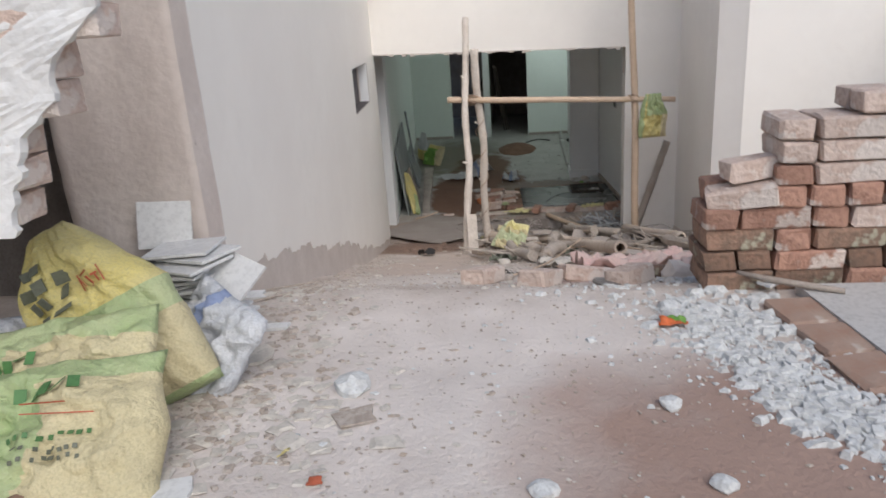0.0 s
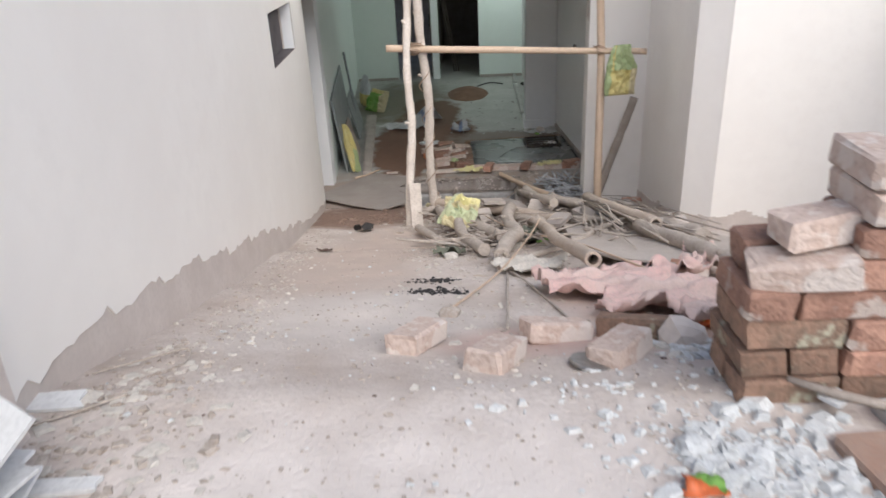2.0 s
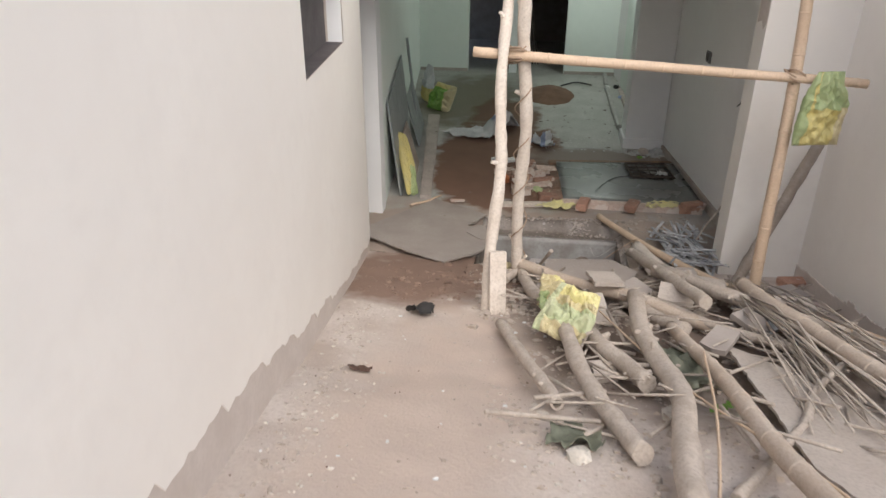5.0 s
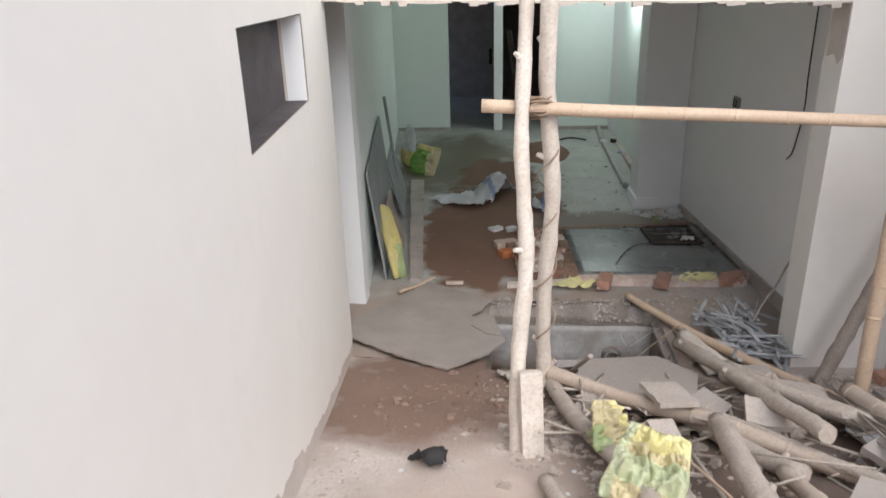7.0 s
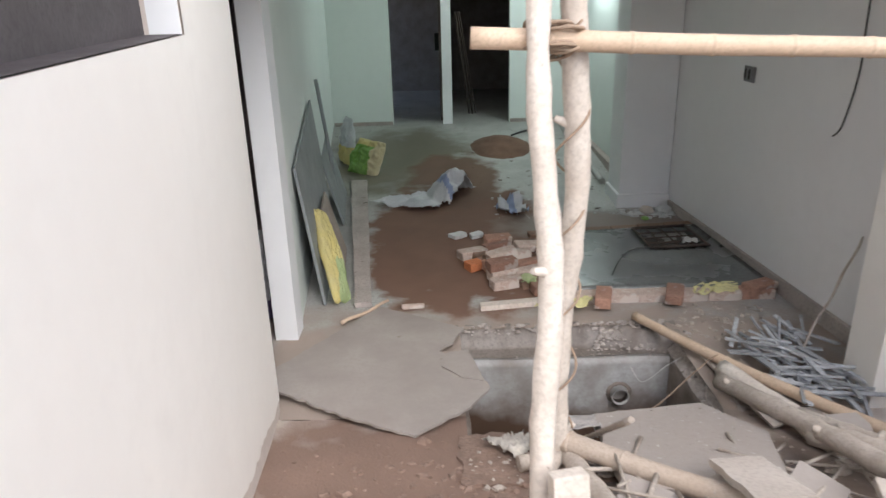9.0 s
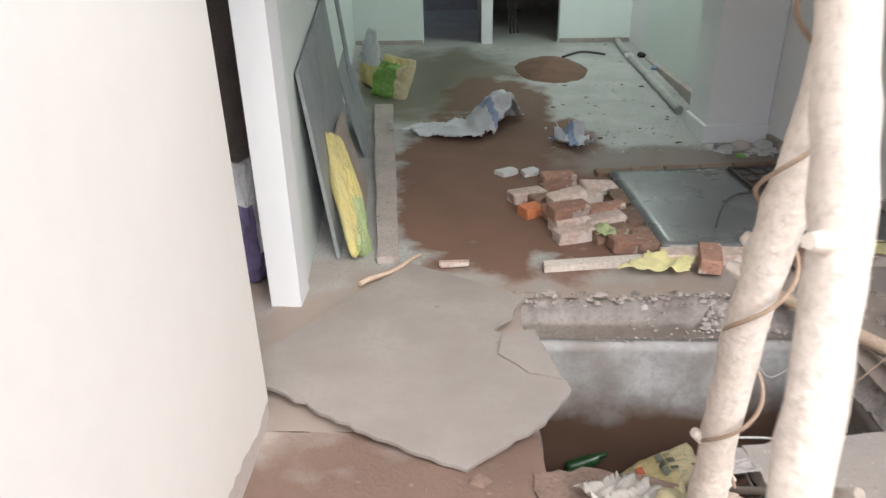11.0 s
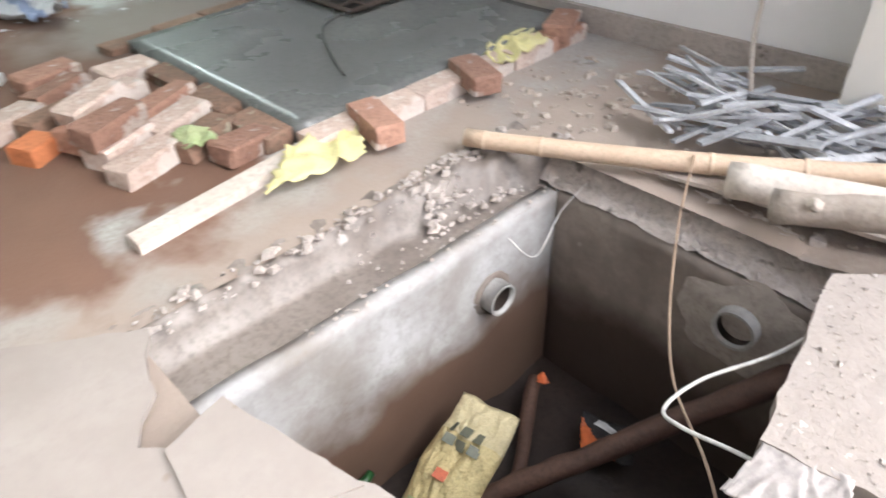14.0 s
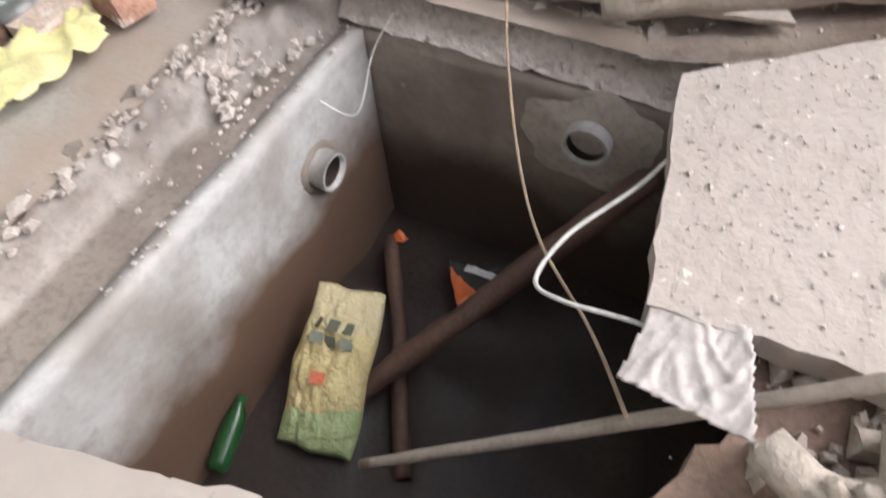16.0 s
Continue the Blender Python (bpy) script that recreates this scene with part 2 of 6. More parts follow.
IRON = material("rusty_iron", (0.10, 0.075, 0.06), 0.7, metal=0.3)
PVC = material("grey_pvc", (0.48, 0.47, 0.45), 0.45)
ROPE = material("jute_rope", (0.44, 0.32, 0.23), 0.95, fine=200, bump=0.6)
CABLE_WHITE = material("white_cable", (0.72, 0.70, 0.67), 0.5)
CABLE_DARK = material("dark_cable", (0.05, 0.045, 0.045), 0.6)
PAPER = material("dirty_paper", (0.66, 0.61, 0.54), 0.9)
ORANGE = material("orange_wrapper", (0.72, 0.17, 0.05), 0.5)
PURPLE = material("purple_cloth", (0.16, 0.13, 0.26), 0.9)
GLASSGREEN = material("green_bottle_plastic", (0.02, 0.085, 0.025), 0.3)
SWITCH = material("grey_switch_plate", (0.25, 0.24, 0.25), 0.5)
FOIL = material("silver_plastic_film", (0.45, 0.41, 0.39), 0.6)
SKYWHITE = material("white_plastic", (0.74, 0.74, 0.73), 0.5)

# ---------- building helpers ----------
def part(name, bm, mat, parent=None, label="", smooth=False):
    me = bpy.data.meshes.new(name)
    bm.to_mesh(me)
    bm.free()
    for mm in (mat if isinstance(mat, (list, tuple)) else (mat,)):
        me.materials.append(mm)
    if smooth:
        for p in me.polygons:
            p.use_smooth = True
    ob = new(name, me)
    if parent:
        ob.parent = parent
        ob.matrix_parent_inverse = parent.matrix_basis.inverted()
    if label:
        ob["label"] = label
    return ob


def empty(name, m=None):
    e = new(name)
    e.empty_display_size = 0.1
    if m is not None:
        e.matrix_world = m
    return e


def box(bm, x0, x1, y0, y1, z0, z1, m=None, mat=0):
    vs = [bm.verts.new((x, y, z)) for z in (z0, z1) for y in (y0, y1) for x in (x0, x1)]
    if m is not None:
        for v in vs:
            v.co = m @ v.co
    for f in ((0, 2, 3, 1), (4, 5, 7, 6), (0, 1, 5, 4), (2, 6, 7, 3), (0, 4, 6, 2), (1, 3, 7, 5)):
        bm.faces.new([vs[k] for k in f]).material_index = mat
    return vs


def bevelled(bm, w=0.006, seg=2):
    bmesh.ops.bevel(bm, geom=list(bm.edges), offset=w, segments=seg, affect="EDGES", profile=0.6)
    return bm


PY = [-60, -1.5, 0.9, 1.9, 2.3, 2.85, 3.5, 3.9, 4.4, 4.88, 5.34, 6.4, 7.2, 7.9, 9.5, 11.3, 14.75, 40]
PZ = [1.6, 1.68, 1.70, 1.69, 1.55, 1.35, 1.16, 1.02, 0.89, 0.75, 0.57, 0.31, 0.11, -0.03, -0.04, 0.0, 0.2, 0.2]


def gz(x, y):
    """Height of the ground: street, ramp down and the inner floor."""
    z = float(np.interp(y, PY, PZ))
    if -1.5 < x < 5 and -1 < y < 8:
        z += 0.014 * noise.noise((x * 2.3, y * 2.3, 0)) + 0.006 * noise.noise((x * 9, y * 9, 3))
    return z


def sheet(name, xs, ys, mat, hole=None, jitter=0.0, depth=0.0):
    bm = bmesh.new()
    grid = {}
    for i, x in enumerate(xs):
        for j, y in enumerate(ys):
            grid[i, j] = bm.verts.new((x, y, gz(x, y) + jitter * noise.noise((x * 14, y * 14, 7))))
    for i in range(len(xs) - 1):
        for j in range(len(ys) - 1):
            if hole and hole((xs[i] + xs[i + 1]) / 2, (ys[j] + ys[j + 1]) / 2):
                continue
            bm.faces.new((grid[i, j], grid[i + 1, j], grid[i + 1, j + 1], grid[i, j + 1]))
    return part(name, bm, mat, smooth=True)


def tube(bm, pts, radii, seg=8, cap=True, rough=0.0, seed=0, mat=0):
    """A tube through points, with radii of its own at each."""
    rings = []
    n = len(pts)
    pts = [Vector(p) for p in pts]
    whole = (pts[-1] - pts[0]).normalized()
    up = Vector((0, 0, 1)) if abs(whole.z) < 0.75 else Vector((1, 0, 0))
    last = None
    for k, p in enumerate(pts):
        d = (pts[min(k + 1, n - 1)] - pts[max(k - 1, 0)]).normalized()
        a = d.cross(up)
        if a.length < 0.25 and last is not None:
            a = last - d * last.dot(d)
        a.normalize()
        if last is not None and a.dot(last) < 0:
            a = -a
        last = a
        b = d.cross(a)
        r = radii[k] if isinstance(radii, (list, tuple)) else radii
        ring = []
        for s in range(seg):
            th = 2 * math.pi * s / seg
            rr = r * (1 + rough * noise.noise((k * 0.9 + seed, s * 1.3, seed * 3.1)))
            ring.append(bm.verts.new(p + rr * (math.cos(th) * a + math.sin(th) * b)))
        rings.append(ring)
    for k in range(n - 1):
        for s in range(seg):
            f = bm.faces.new((rings[k][s], rings[k][(s + 1) % seg], rings[k + 1][(s + 1) % seg], rings[k + 1][s]))
            f.material_index, f.smooth = mat, True
    if cap:
        bm.faces.new(rings[0][::-1]).material_index = mat
        bm.faces.new(rings[-1]).material_index = mat
    return rings


def pole(name, p0, p1, r0, r1, mat, bend=0.03, seed=1, bamboo=False, knots=0, label="", category="pole", group="", hollow=False, splinter=False, sag=0.0):
    """A wooden pole or a bamboo cane, with swellings, bends, cut ends and stubs of side branches."""
    p0, p1 = Vector(p0), Vector(p1)
    length = (p1 - p0).length
    n = max(8, int(length / 0.06))
    rng = random.Random(seed)
    bm = bmesh.new()
    pts, rad = [], []
    for k in range(n + 1):
        u = k / n
        w = math.sin(math.pi * u)
        off = Vector((noise.noise((u * 2.5, seed, 1.7)), noise.noise((u * 2.5, seed, 9.2)), 0.5 * noise.noise((u * 2.5, seed, 5.5)))) * bend * (0.4 + w)
        pts.append(p0.lerp(p1, u) + off * (1 if 0 < k < n else 0.3) - Vector((0, 0, sag * w)))
        r = r0 + (r1 - r0) * u
        if bamboo:
            ph = (u * length / 0.24 + seed * 0.37) % 1
            r *= 1 + 0.05 * max(0, 1 - abs(ph - 0.5) / 0.09)
        else:
            r *= 1 + 0.12 * noise.noise((u * length * 5, seed, 2.2))
        rad.append(r)
    rings = tube(bm, pts, rad, 10, not hollow, 0.02 if bamboo else 0.22, seed)
    if hollow:
        d = (p1 - p0).normalized()
        inner = [bm.verts.new(v.co + (pts[-1] - v.co) * 0.35) for v in rings[-1]]
        deep = [bm.verts.new(v.co - d * 0.16) for v in inner]
        for s in range(10):
            t = (s + 1) % 10
            bm.faces.new((rings[-1][s], rings[-1][t], inner[t], inner[s]))
            bm.faces.new((inner[s], inner[t], deep[t], deep[s]))
        bm.faces.new(deep)
        bm.faces.new(rings[0][::-1])
    extras = []
    for _ in range(knots):
        k = rng.randrange(2, n - 1)
        th = rng.uniform(0, 6.28)
        side = Vector((math.cos(th), math.sin(th), rng.uniform(0.2, 0.9))).normalized()
        kb = bmesh.new()
        tube(kb, [pts[k], pts[k] + side * rad[k] * 1.1, pts[k] + side * rad[k] * rng.uniform(1.3, 2.0)], [rad[k] * 0.55, rad[k] * 0.4, rad[k] * 0.28], 6)
        extras.append(("branch_stub", kb))
    if bamboo:
        for q in range(1, int(length / 0.24)):
            k = min(n - 1, max(1, round(((q + 0.5 - seed * 0.37) % (length / 0.24)) * 0.24 / length * n)))
            axis = (pts[k + 1] - pts[k - 1]).normalized()
            kb = bmesh.new()
            tube(kb, [pts[k] - axis * 0.009, pts[k] - axis * 0.003, pts[k] + axis * 0.004, pts[k] + axis * 0.010], [rad[k] * 0.95, rad[k] * 1.07, rad[k] * 1.08, rad[k] * 0.95], 10)
            extras.append(("node", kb))
    if splinter:
        d = (p1 - p0).normalized()
        for s in range(7):
            th = s * 0.9
            a = pts[-1] + Vector((math.cos(th), math.sin(th), 0.6 * math.sin(2 * th))) * r1 * 0.6
            tube(bm, [a - d * 0.05, a + d * rng.uniform(0.02, 0.09)], [r1 * 0.35, r1 * 0.12], 5)
    ob = part(name, bm, mat)
    for nm, kb in extras:
        part(nm, kb, mat, ob)
    return tagged(ob, label, category, group)


def rock(bm, x, y, z, s, rng, flat=0.7):
    """A broken piece: a few jittered corners."""
    vs = []
    rot = rng.uniform(0, 6.28)
    a, b, c = s * rng.uniform(0.6, 1.3), s * rng.uniform(0.5, 1.0), s * flat * rng.uniform(0.5, 1.0)
    for k in range(4):
        th = rot + k * math.pi / 2 + rng.uniform(-0.35, 0.35)
        vs.append(bm.verts.new((x + a * math.cos(th), y + b * math.sin(th), z - c * 0.15)))
    for k in range(4):
        th = rot + k * math.pi / 2 + rng.uniform(-0.4, 0.4)
        f = rng.uniform(0.5, 0.85)
        vs.append(bm.verts.new((x + a * f * math.cos(th), y + b * f * math.sin(th), z + c * rng.uniform(0.6, 1.1))))
    bm.faces.new(vs[4:])
    for k in range(4):
        bm.faces.new((vs[k], vs[(k + 1) % 4], vs[4 + (k + 1) % 4], vs[4 + k]))


def scatter(name, spots, mat, label, category, seed=1, flat=0.7, height=gz):
    """Loose bits nobody could count: (count, place function, smallest, largest)."""
    rng = random.Random(seed)
    bm = bmesh.new()
    for count, place, lo, hi in spots:
        for _ in range(count):
            x, y = place(rng)
            s = lo + (hi - lo) * rng.random() ** 2.5
            rock(bm, x, y, height(x, y) + 0.002, s, rng, flat)
    return tagged(part(name, bm, mat), label, category, kind="stuff")


def inside(x, y, poly):
    ok = False
    for (x0, y0), (x1, y1) in zip(poly, poly[1:] + poly[:1]):
        if (y0 > y) != (y1 > y) and x < (x1 - x0) * (y - y0) / (y1 - y0) + x0:
            ok = not ok
    return ok


def crumpled(name, outline, mat, seed=1, step=0.03, lift=0.02, folds=0.05, freq=5.0, base=None, parent=None, label="", print_mat=None, print_fn=None, thick=0.003, pleat=None, bulge=None):
    """A crumpled cloth, sack or film lying within an outline on the ground."""
    xs, ys = [p[0] for p in outline], [p[1] for p in outline]
    bm = bmesh.new()
    grid = {}
    nx, ny = int((max(xs) - min(xs)) / step) + 1, int((max(ys) - min(ys)) / step) + 1

    def vert(i, j):
        if (i, j) not in grid:
            x, y = min(xs) + i * step, min(ys) + j * step
            jx, jy = 0.6 * step * noise.noise((x * 30, y * 30, seed)), 0.6 * step * noise.noise((x * 30, y * 30, seed + 9))
            q = (x * freq + seed, y * freq, seed * 1.7)
            h = abs(noise.noise(q)) * 1.4 + 0.5 * abs(noise.noise((q[0] * 2.3, q[1] * 2.3, seed)))
            if pleat is not None:
                c, s = math.cos(pleat), math.sin(pleat)
                wx, wy = 0.10 * noise.noise((x * 3, y * 3, seed)), 0.10 * noise.noise((x * 3, y * 3, seed + 5))
                a, b = ((x + wx) * c + (y + wy) * s) * freq, (-(x + wx) * s + (y + wy) * c) * freq
                h = 0.9 * (1 - abs(noise.noise((a * 0.35, b * 1.5, seed)))) ** 3 + 0.5 * (1 - abs(noise.noise((a * 0.9 + b * 0.7, b * 0.8, seed + 2)))) ** 4 + 0.35 * noise.noise((x * 4, y * 4, seed))
            z = (base if base is not None else gz(x, y)) + lift + folds * h
            if bulge is not None:
                r = math.hypot(x - bulge[0], y - bulge[1]) / bulge[2]
                z += bulge[3] * max(0.0, 1 - r ** 1.7) * (1 + 0.35 * noise.noise((x * 9, y * 9, seed)))
            grid[i, j] = bm.verts.new((x + jx, y + jy, z))
        return grid[i, j]

    for i in range(nx):
        for j in range(ny):
            x, y = min(xs) + (i + 0.5) * step, min(ys) + (j + 0.5) * step
            wob = 0.5 * step * noise.noise((x * 17, y * 17, seed))
            if inside(x + wob, y + wob, outline):
                f = bm.faces.new((vert(i, j), vert(i + 1, j), vert(i + 1, j + 1), vert(i, j + 1)))
                f.smooth = True
                if print_fn:
                    f.material_index = print_fn(x, y)
    ob = part(name, bm, [mat] + (print_mat or []), parent, label)
    so = ob.modifiers.new("thickness", "SOLIDIFY")
    so.thickness, so.offset = thick, 1
    return ob


def sack(name, m, w, h, d, mats, band, seed=1, pinch=0.0, dents=0.06):
    """A stuffed or slack woven sack: a pillow of w by h by d with creases. band(u, v) picks the print."""
    bm = bmesh.new()
    n = 40
    rows = {}
    for side in (1, -1):
        for i in range(n + 1):
            for j in range(n + 1):
                u, v = i / n, j / n
                edge = (16 * u * (1 - u) * v * (1 - v)) ** 0.42
                neck = 1 - pinch * max(0, v - 0.55) / 0.45
                q = (u * 4 + seed, v * 4, seed + side)
                cr = dents * (noise.noise(q) + 0.6 * noise.noise((q[0] * 2.6, q[1] * 2.6, seed)) - 0.55 * abs(noise.noise((q[0] * 3.1 + q[1], q[1] * 1.4, seed + 4))) - 0.3 * abs(noise.noise((q[0] * 5.2 - 2 * q[1], q[1] * 4.4, seed + 7)))) * edge
                x = (u - 0.5) * w * neck + 0.05 * w * noise.noise((v * 3, seed, 1))
                z = v * h + 0.05 * h * noise.noise((u * 3, seed, 2)) * (1 if 0 < j < n else 0.6)
                y = side * (d * 0.5 * edge * (1.15 - 0.35 * v) + cr)
                if i in (0, n) or j in (0, n):
                    y = 0.25 * cr
                    if side == -1:
                        rows[side, i, j] = rows[1, i, j]
                        continue
                rows[side, i, j] = bm.verts.new(m @ Vector((x, y, z)))
    for side in (1, -1):
        for i in range(n):
            for j in range(n):
                q = [rows[side, i, j], rows[side, i + 1, j], rows[side, i + 1, j + 1], rows[side, i, j + 1]]
                f = bm.faces.new(q if side == -1 else q[::-1])
                f.smooth, f.material_index = True, band((i + 0.5) / n, (j + 0.5) / n)
    return part(name, bm, mats)


def letters(name, text, m, size, mat, parent):
    """Printed letters, as a flat mesh laid on a surface."""
    cu = bpy.data.curves.new(name, "FONT")
    cu.body, cu.size, cu.extrude, cu.align_x = text, size, 0.0008, "CENTER"
    tmp = bpy.data.objects.new(name, cu)
    scene.collection.objects.link(tmp)
    me = bpy.data.meshes.new_from_object(tmp.evaluated_get(bpy.context.evaluated_depsgraph_get()))
    bpy.data.objects.remove(tmp)
    me.materials.clear()
    me.materials.append(mat)
    ob = new(name, me)
    ob.parent = parent
    ob.matrix_world = m
    return ob


def axes_at(origin, along_z, facing):
    """A placing whose z runs along one way and whose -y faces another."""
    zz = Vector(along_z).normalized()
    fy = Vector(facing)
    yy = -(fy - zz * fy.dot(zz)).normalized()
    m = Matrix((yy.cross(zz), yy, zz)).transposed().to_4x4()
    m.translation = origin
    return m


# ---------- structure: ground, ramp and floor ----------
def span(*stops):
    out = []
    for (a, b, s) in stops:
        out += list(np.arange(a, b - s * 0.5, s))
    return out + [stops[-1][1]]


PX0, PX1, PY0, PY1 = 0.10, 1.41, 7.35, 8.66
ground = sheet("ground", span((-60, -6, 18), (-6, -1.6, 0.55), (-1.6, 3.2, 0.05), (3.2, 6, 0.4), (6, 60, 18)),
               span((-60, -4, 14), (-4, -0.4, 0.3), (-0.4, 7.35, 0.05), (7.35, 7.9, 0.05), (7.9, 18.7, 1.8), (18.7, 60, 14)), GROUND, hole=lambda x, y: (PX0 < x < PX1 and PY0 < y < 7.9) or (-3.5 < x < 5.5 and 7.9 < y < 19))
tagged(ground, "dusty cement and earth ramp sloping down to the house", "ground", kind="structure")
floor = sheet("floor", span((-3.2, -1.2, 0.5), (-1.2, PX0, 0.06), (PX0, PX1, 0.05), (PX1, 5.2, 0.1)), span((7.9, 8.86, 0.04), (8.86, 18.5, 0.1)), FLOOR,
              hole=lambda x, y: PX0 < x < PX1 and PY0 < y < 8.86, jitter=0.006)
tagged(floor, "grey cement inner floor with wet brown sand patches", "floor", kind="structure")

# ---------- structure: walls ----------
def wall(name, x0, y0, x1, y1, pieces, thick, mat, label, side=1):
    """A wall between two plan points; pieces are (u0, u1, z0, z1) along it; thickness to the left (1) or right (-1)."""
    d = Vector((x1 - x0, y1 - y0, 0))
    ln = d.length
    d.normalize()
    nrm = Vector((-d.y, d.x, 0)) * side
    bm = bmesh.new()
    for u0, u1, z0, z1 in pieces:
        u1 = ln if u1 is None else u1
        vs = []
        for z in (z0, z1):
            for t in (0, thick):
                for u in (u0, u1):
                    vs.append(bm.verts.new(Vector((x0, y0, z)) + d * u + nrm * t))
        for f in ((0, 2, 3, 1), (4, 5, 7, 6), (0, 1, 5, 4), (2, 6, 7, 3), (0, 4, 6, 2), (1, 3, 7, 5)):
            bm.faces.new([vs[k] for k in f])
    bmesh.ops.recalc_face_normals(bm, faces=bm.faces)
    return tagged(part(name, bm, mat), label, "wall", kind="structure")


def lx(y):
    """The left yard wall's face."""
    return -0.20 - 0.1055 * (y - 1.7)


TOP = 4.6
NY0, NY1, NZ0, NZ1 = 5.95, 7.14, 1.89, 2.31
K = math.hypot(1, 0.1055)
wall("wall_left", lx(1.72), 1.72, lx(7.99), 7.99, [(0, (NY0 - 1.72) * K, -0.4, TOP), ((NY0 - 1.72) * K, (NY1 - 1.72) * K, -0.4, NZ0), ((NY0 - 1.72) * K, (NY1 - 1.72) * K, NZ1, TOP), ((NY1 - 1.72) * K, None, -0.4, TOP)], 0.3, CEMENT,
     "yard wall of bare cement under cream putty with a small opening")
# the putty coat on it ends in a ragged edge above the bare cement
bm = bmesh.new()
n = 150
front, back = [], []
rng = random.Random(4)
for k in range(n + 1):
    y = 1.74 + (7.985 - 1.74) * k / n
    h = float(np.interp(y, [1.7, 2.2, 2.9, 4.7, 6.0, 6.6, 7.4, 8.2], [0.03, 0.13, 0.22, 0.21, 0.16, 0.09, 0.10, 0.06]))
    h += 0.05 * (((y * 2.1) % 1.0) - 0.5) * (1 if y < 6.5 else 0.3) + 0.012 * rng.uniform(-1, 1)
    front.append((y, float(np.interp(y, PY, PZ)) + max(h, 0.02)))
cols = []
for y, z in front:
    zs = [z, max(z + 0.02, NZ0), max(z + 0.04, NZ1), TOP]
    cols.append([[bm.verts.new((lx(y) + o, y, zz)) for zz in zs] for o in (0.006, -0.001)])
for a, b in zip(cols, cols[1:]):
    ym = (a[0][0].co.y + b[0][0].co.y) / 2
    for r in range(3):
        if r == 1 and NY0 < ym < NY1:
            continue
        bm.faces.new((a[0][r], b[0][r], b[0][r + 1], a[0][r + 1]))
    bm.faces.new((a[1][0], b[1][0], b[0][0], a[0][0]))
tagged(part("putty_coat", bm, WHITE), "cream wall putty coat with a ragged lower edge", "plaster", kind="structure")
# opening in that wall: pale lining and a dark board behind
bm = bmesh.new()
for a in ((NY1 - 0.01, NY1, NZ0, NZ1),):
    vs = [bm.verts.new((lx(y) - o, y, z)) for z in (a[2], a[3]) for y, o in ((a[0], -0.004), (a[0], 0.3))]
    bm.faces.new((vs[0], vs[1], vs[3], vs[2]))
for z in (NZ0 + 0.004, NZ1 - 0.004):
    vs = [bm.verts.new((lx(y) - o, y, z)) for y, o in ((NY0, -0.004), (NY1 - 0.01, -0.004), (NY1 - 0.01, 0.3), (NY0, 0.3))]
    bm.faces.new(vs)
bm.faces.ensure_lookup_table()
for f in bm.faces[1:]:
    f.material_index = 1
bm.faces[1].material_index = 2
tagged(part("opening_lining", bm, [PLAIN_WHITE, WHITE, NICHE]), "white painted lining of the small wall opening", "trim", kind="structure")
bm = bmesh.new()
vs = [bm.verts.new((lx(y) - 0.11, y, z)) for y, z in ((NY0, NZ0), (NY1 - 0.012, NZ0), (NY1 - 0.012, NZ1), (NY0, NZ1))]
bm.faces.new(vs)
r = bmesh.ops.extrude_face_region(bm, geom=list(bm.faces))
for v in r["geom"]:
    if isinstance(v, bmesh.types.BMVert):
        v.co.x -= 0.02
tagged(part("window_1", bm, NICHE), "dark board closing the small wall opening", "window", kind="structure")

# house front with the low entrance
FY = 7.86
front_wall = wall("wall_front", -1.25, FY, 2.74, FY, [(0, 3.37, 2.27, TOP), (3.37, None, -0.4, TOP)], 0.26, WHITE, "white house front over a low wide entrance")
for v in front_wall.data.vertices:
    if abs(v.co.z - 2.27) < 0.01 and v.co.x < 0:
        v.co.z = 2.365
wall("wall_front_return", 2.74, 8.1, 2.645, 5.97, [(0, None, -0.4, TOP)], 0.3, LILAC, "shaded beige wall beside the entrance", 1)
wall("wall_pier", 2.649, 5.968, 2.85, 5.83, [(0, None, -0.4, TOP)], 0.3, LILAC, "beige pier side of the yard", 1)
wall("wall_right", 2.85, 5.826, 6.4, 6.1, [(0, None, -0.4, TOP)], 0.3, WHITE, "white yard wall behind the brick stack", 1)
wall("wall_yard_side", 4.6, 5.75, 4.9, -3.5, [(0, None, -0.4, 3.0)], 0.2, WHITE, "plain white yard wall", 1)
wall("wall_yard_left", -3.4, -3.5, -3.2, 8.2, [(0, None, -0.4, 3.0)], 0.2, CEMENT, "plain cement side wall", 1)
# ragged strip along the entrance head
bm = bmesh.new()
rng = random.Random(8)
for k in range(60):
    x = -0.95 + k * 0.051
    zh = 2.365 - 0.0282 * (x + 1.25)
    box(bm, x, x + 0.051, FY - 0.004 - 0.004 * rng.random(), FY + 0.06, zh - 0.004 - 0.028 * rng.random() ** 2, zh + 0.003)
tagged(part("entrance_head_edge", bm, CEMENT), "ragged bare cement edge under the house front", "trim", kind="structure")
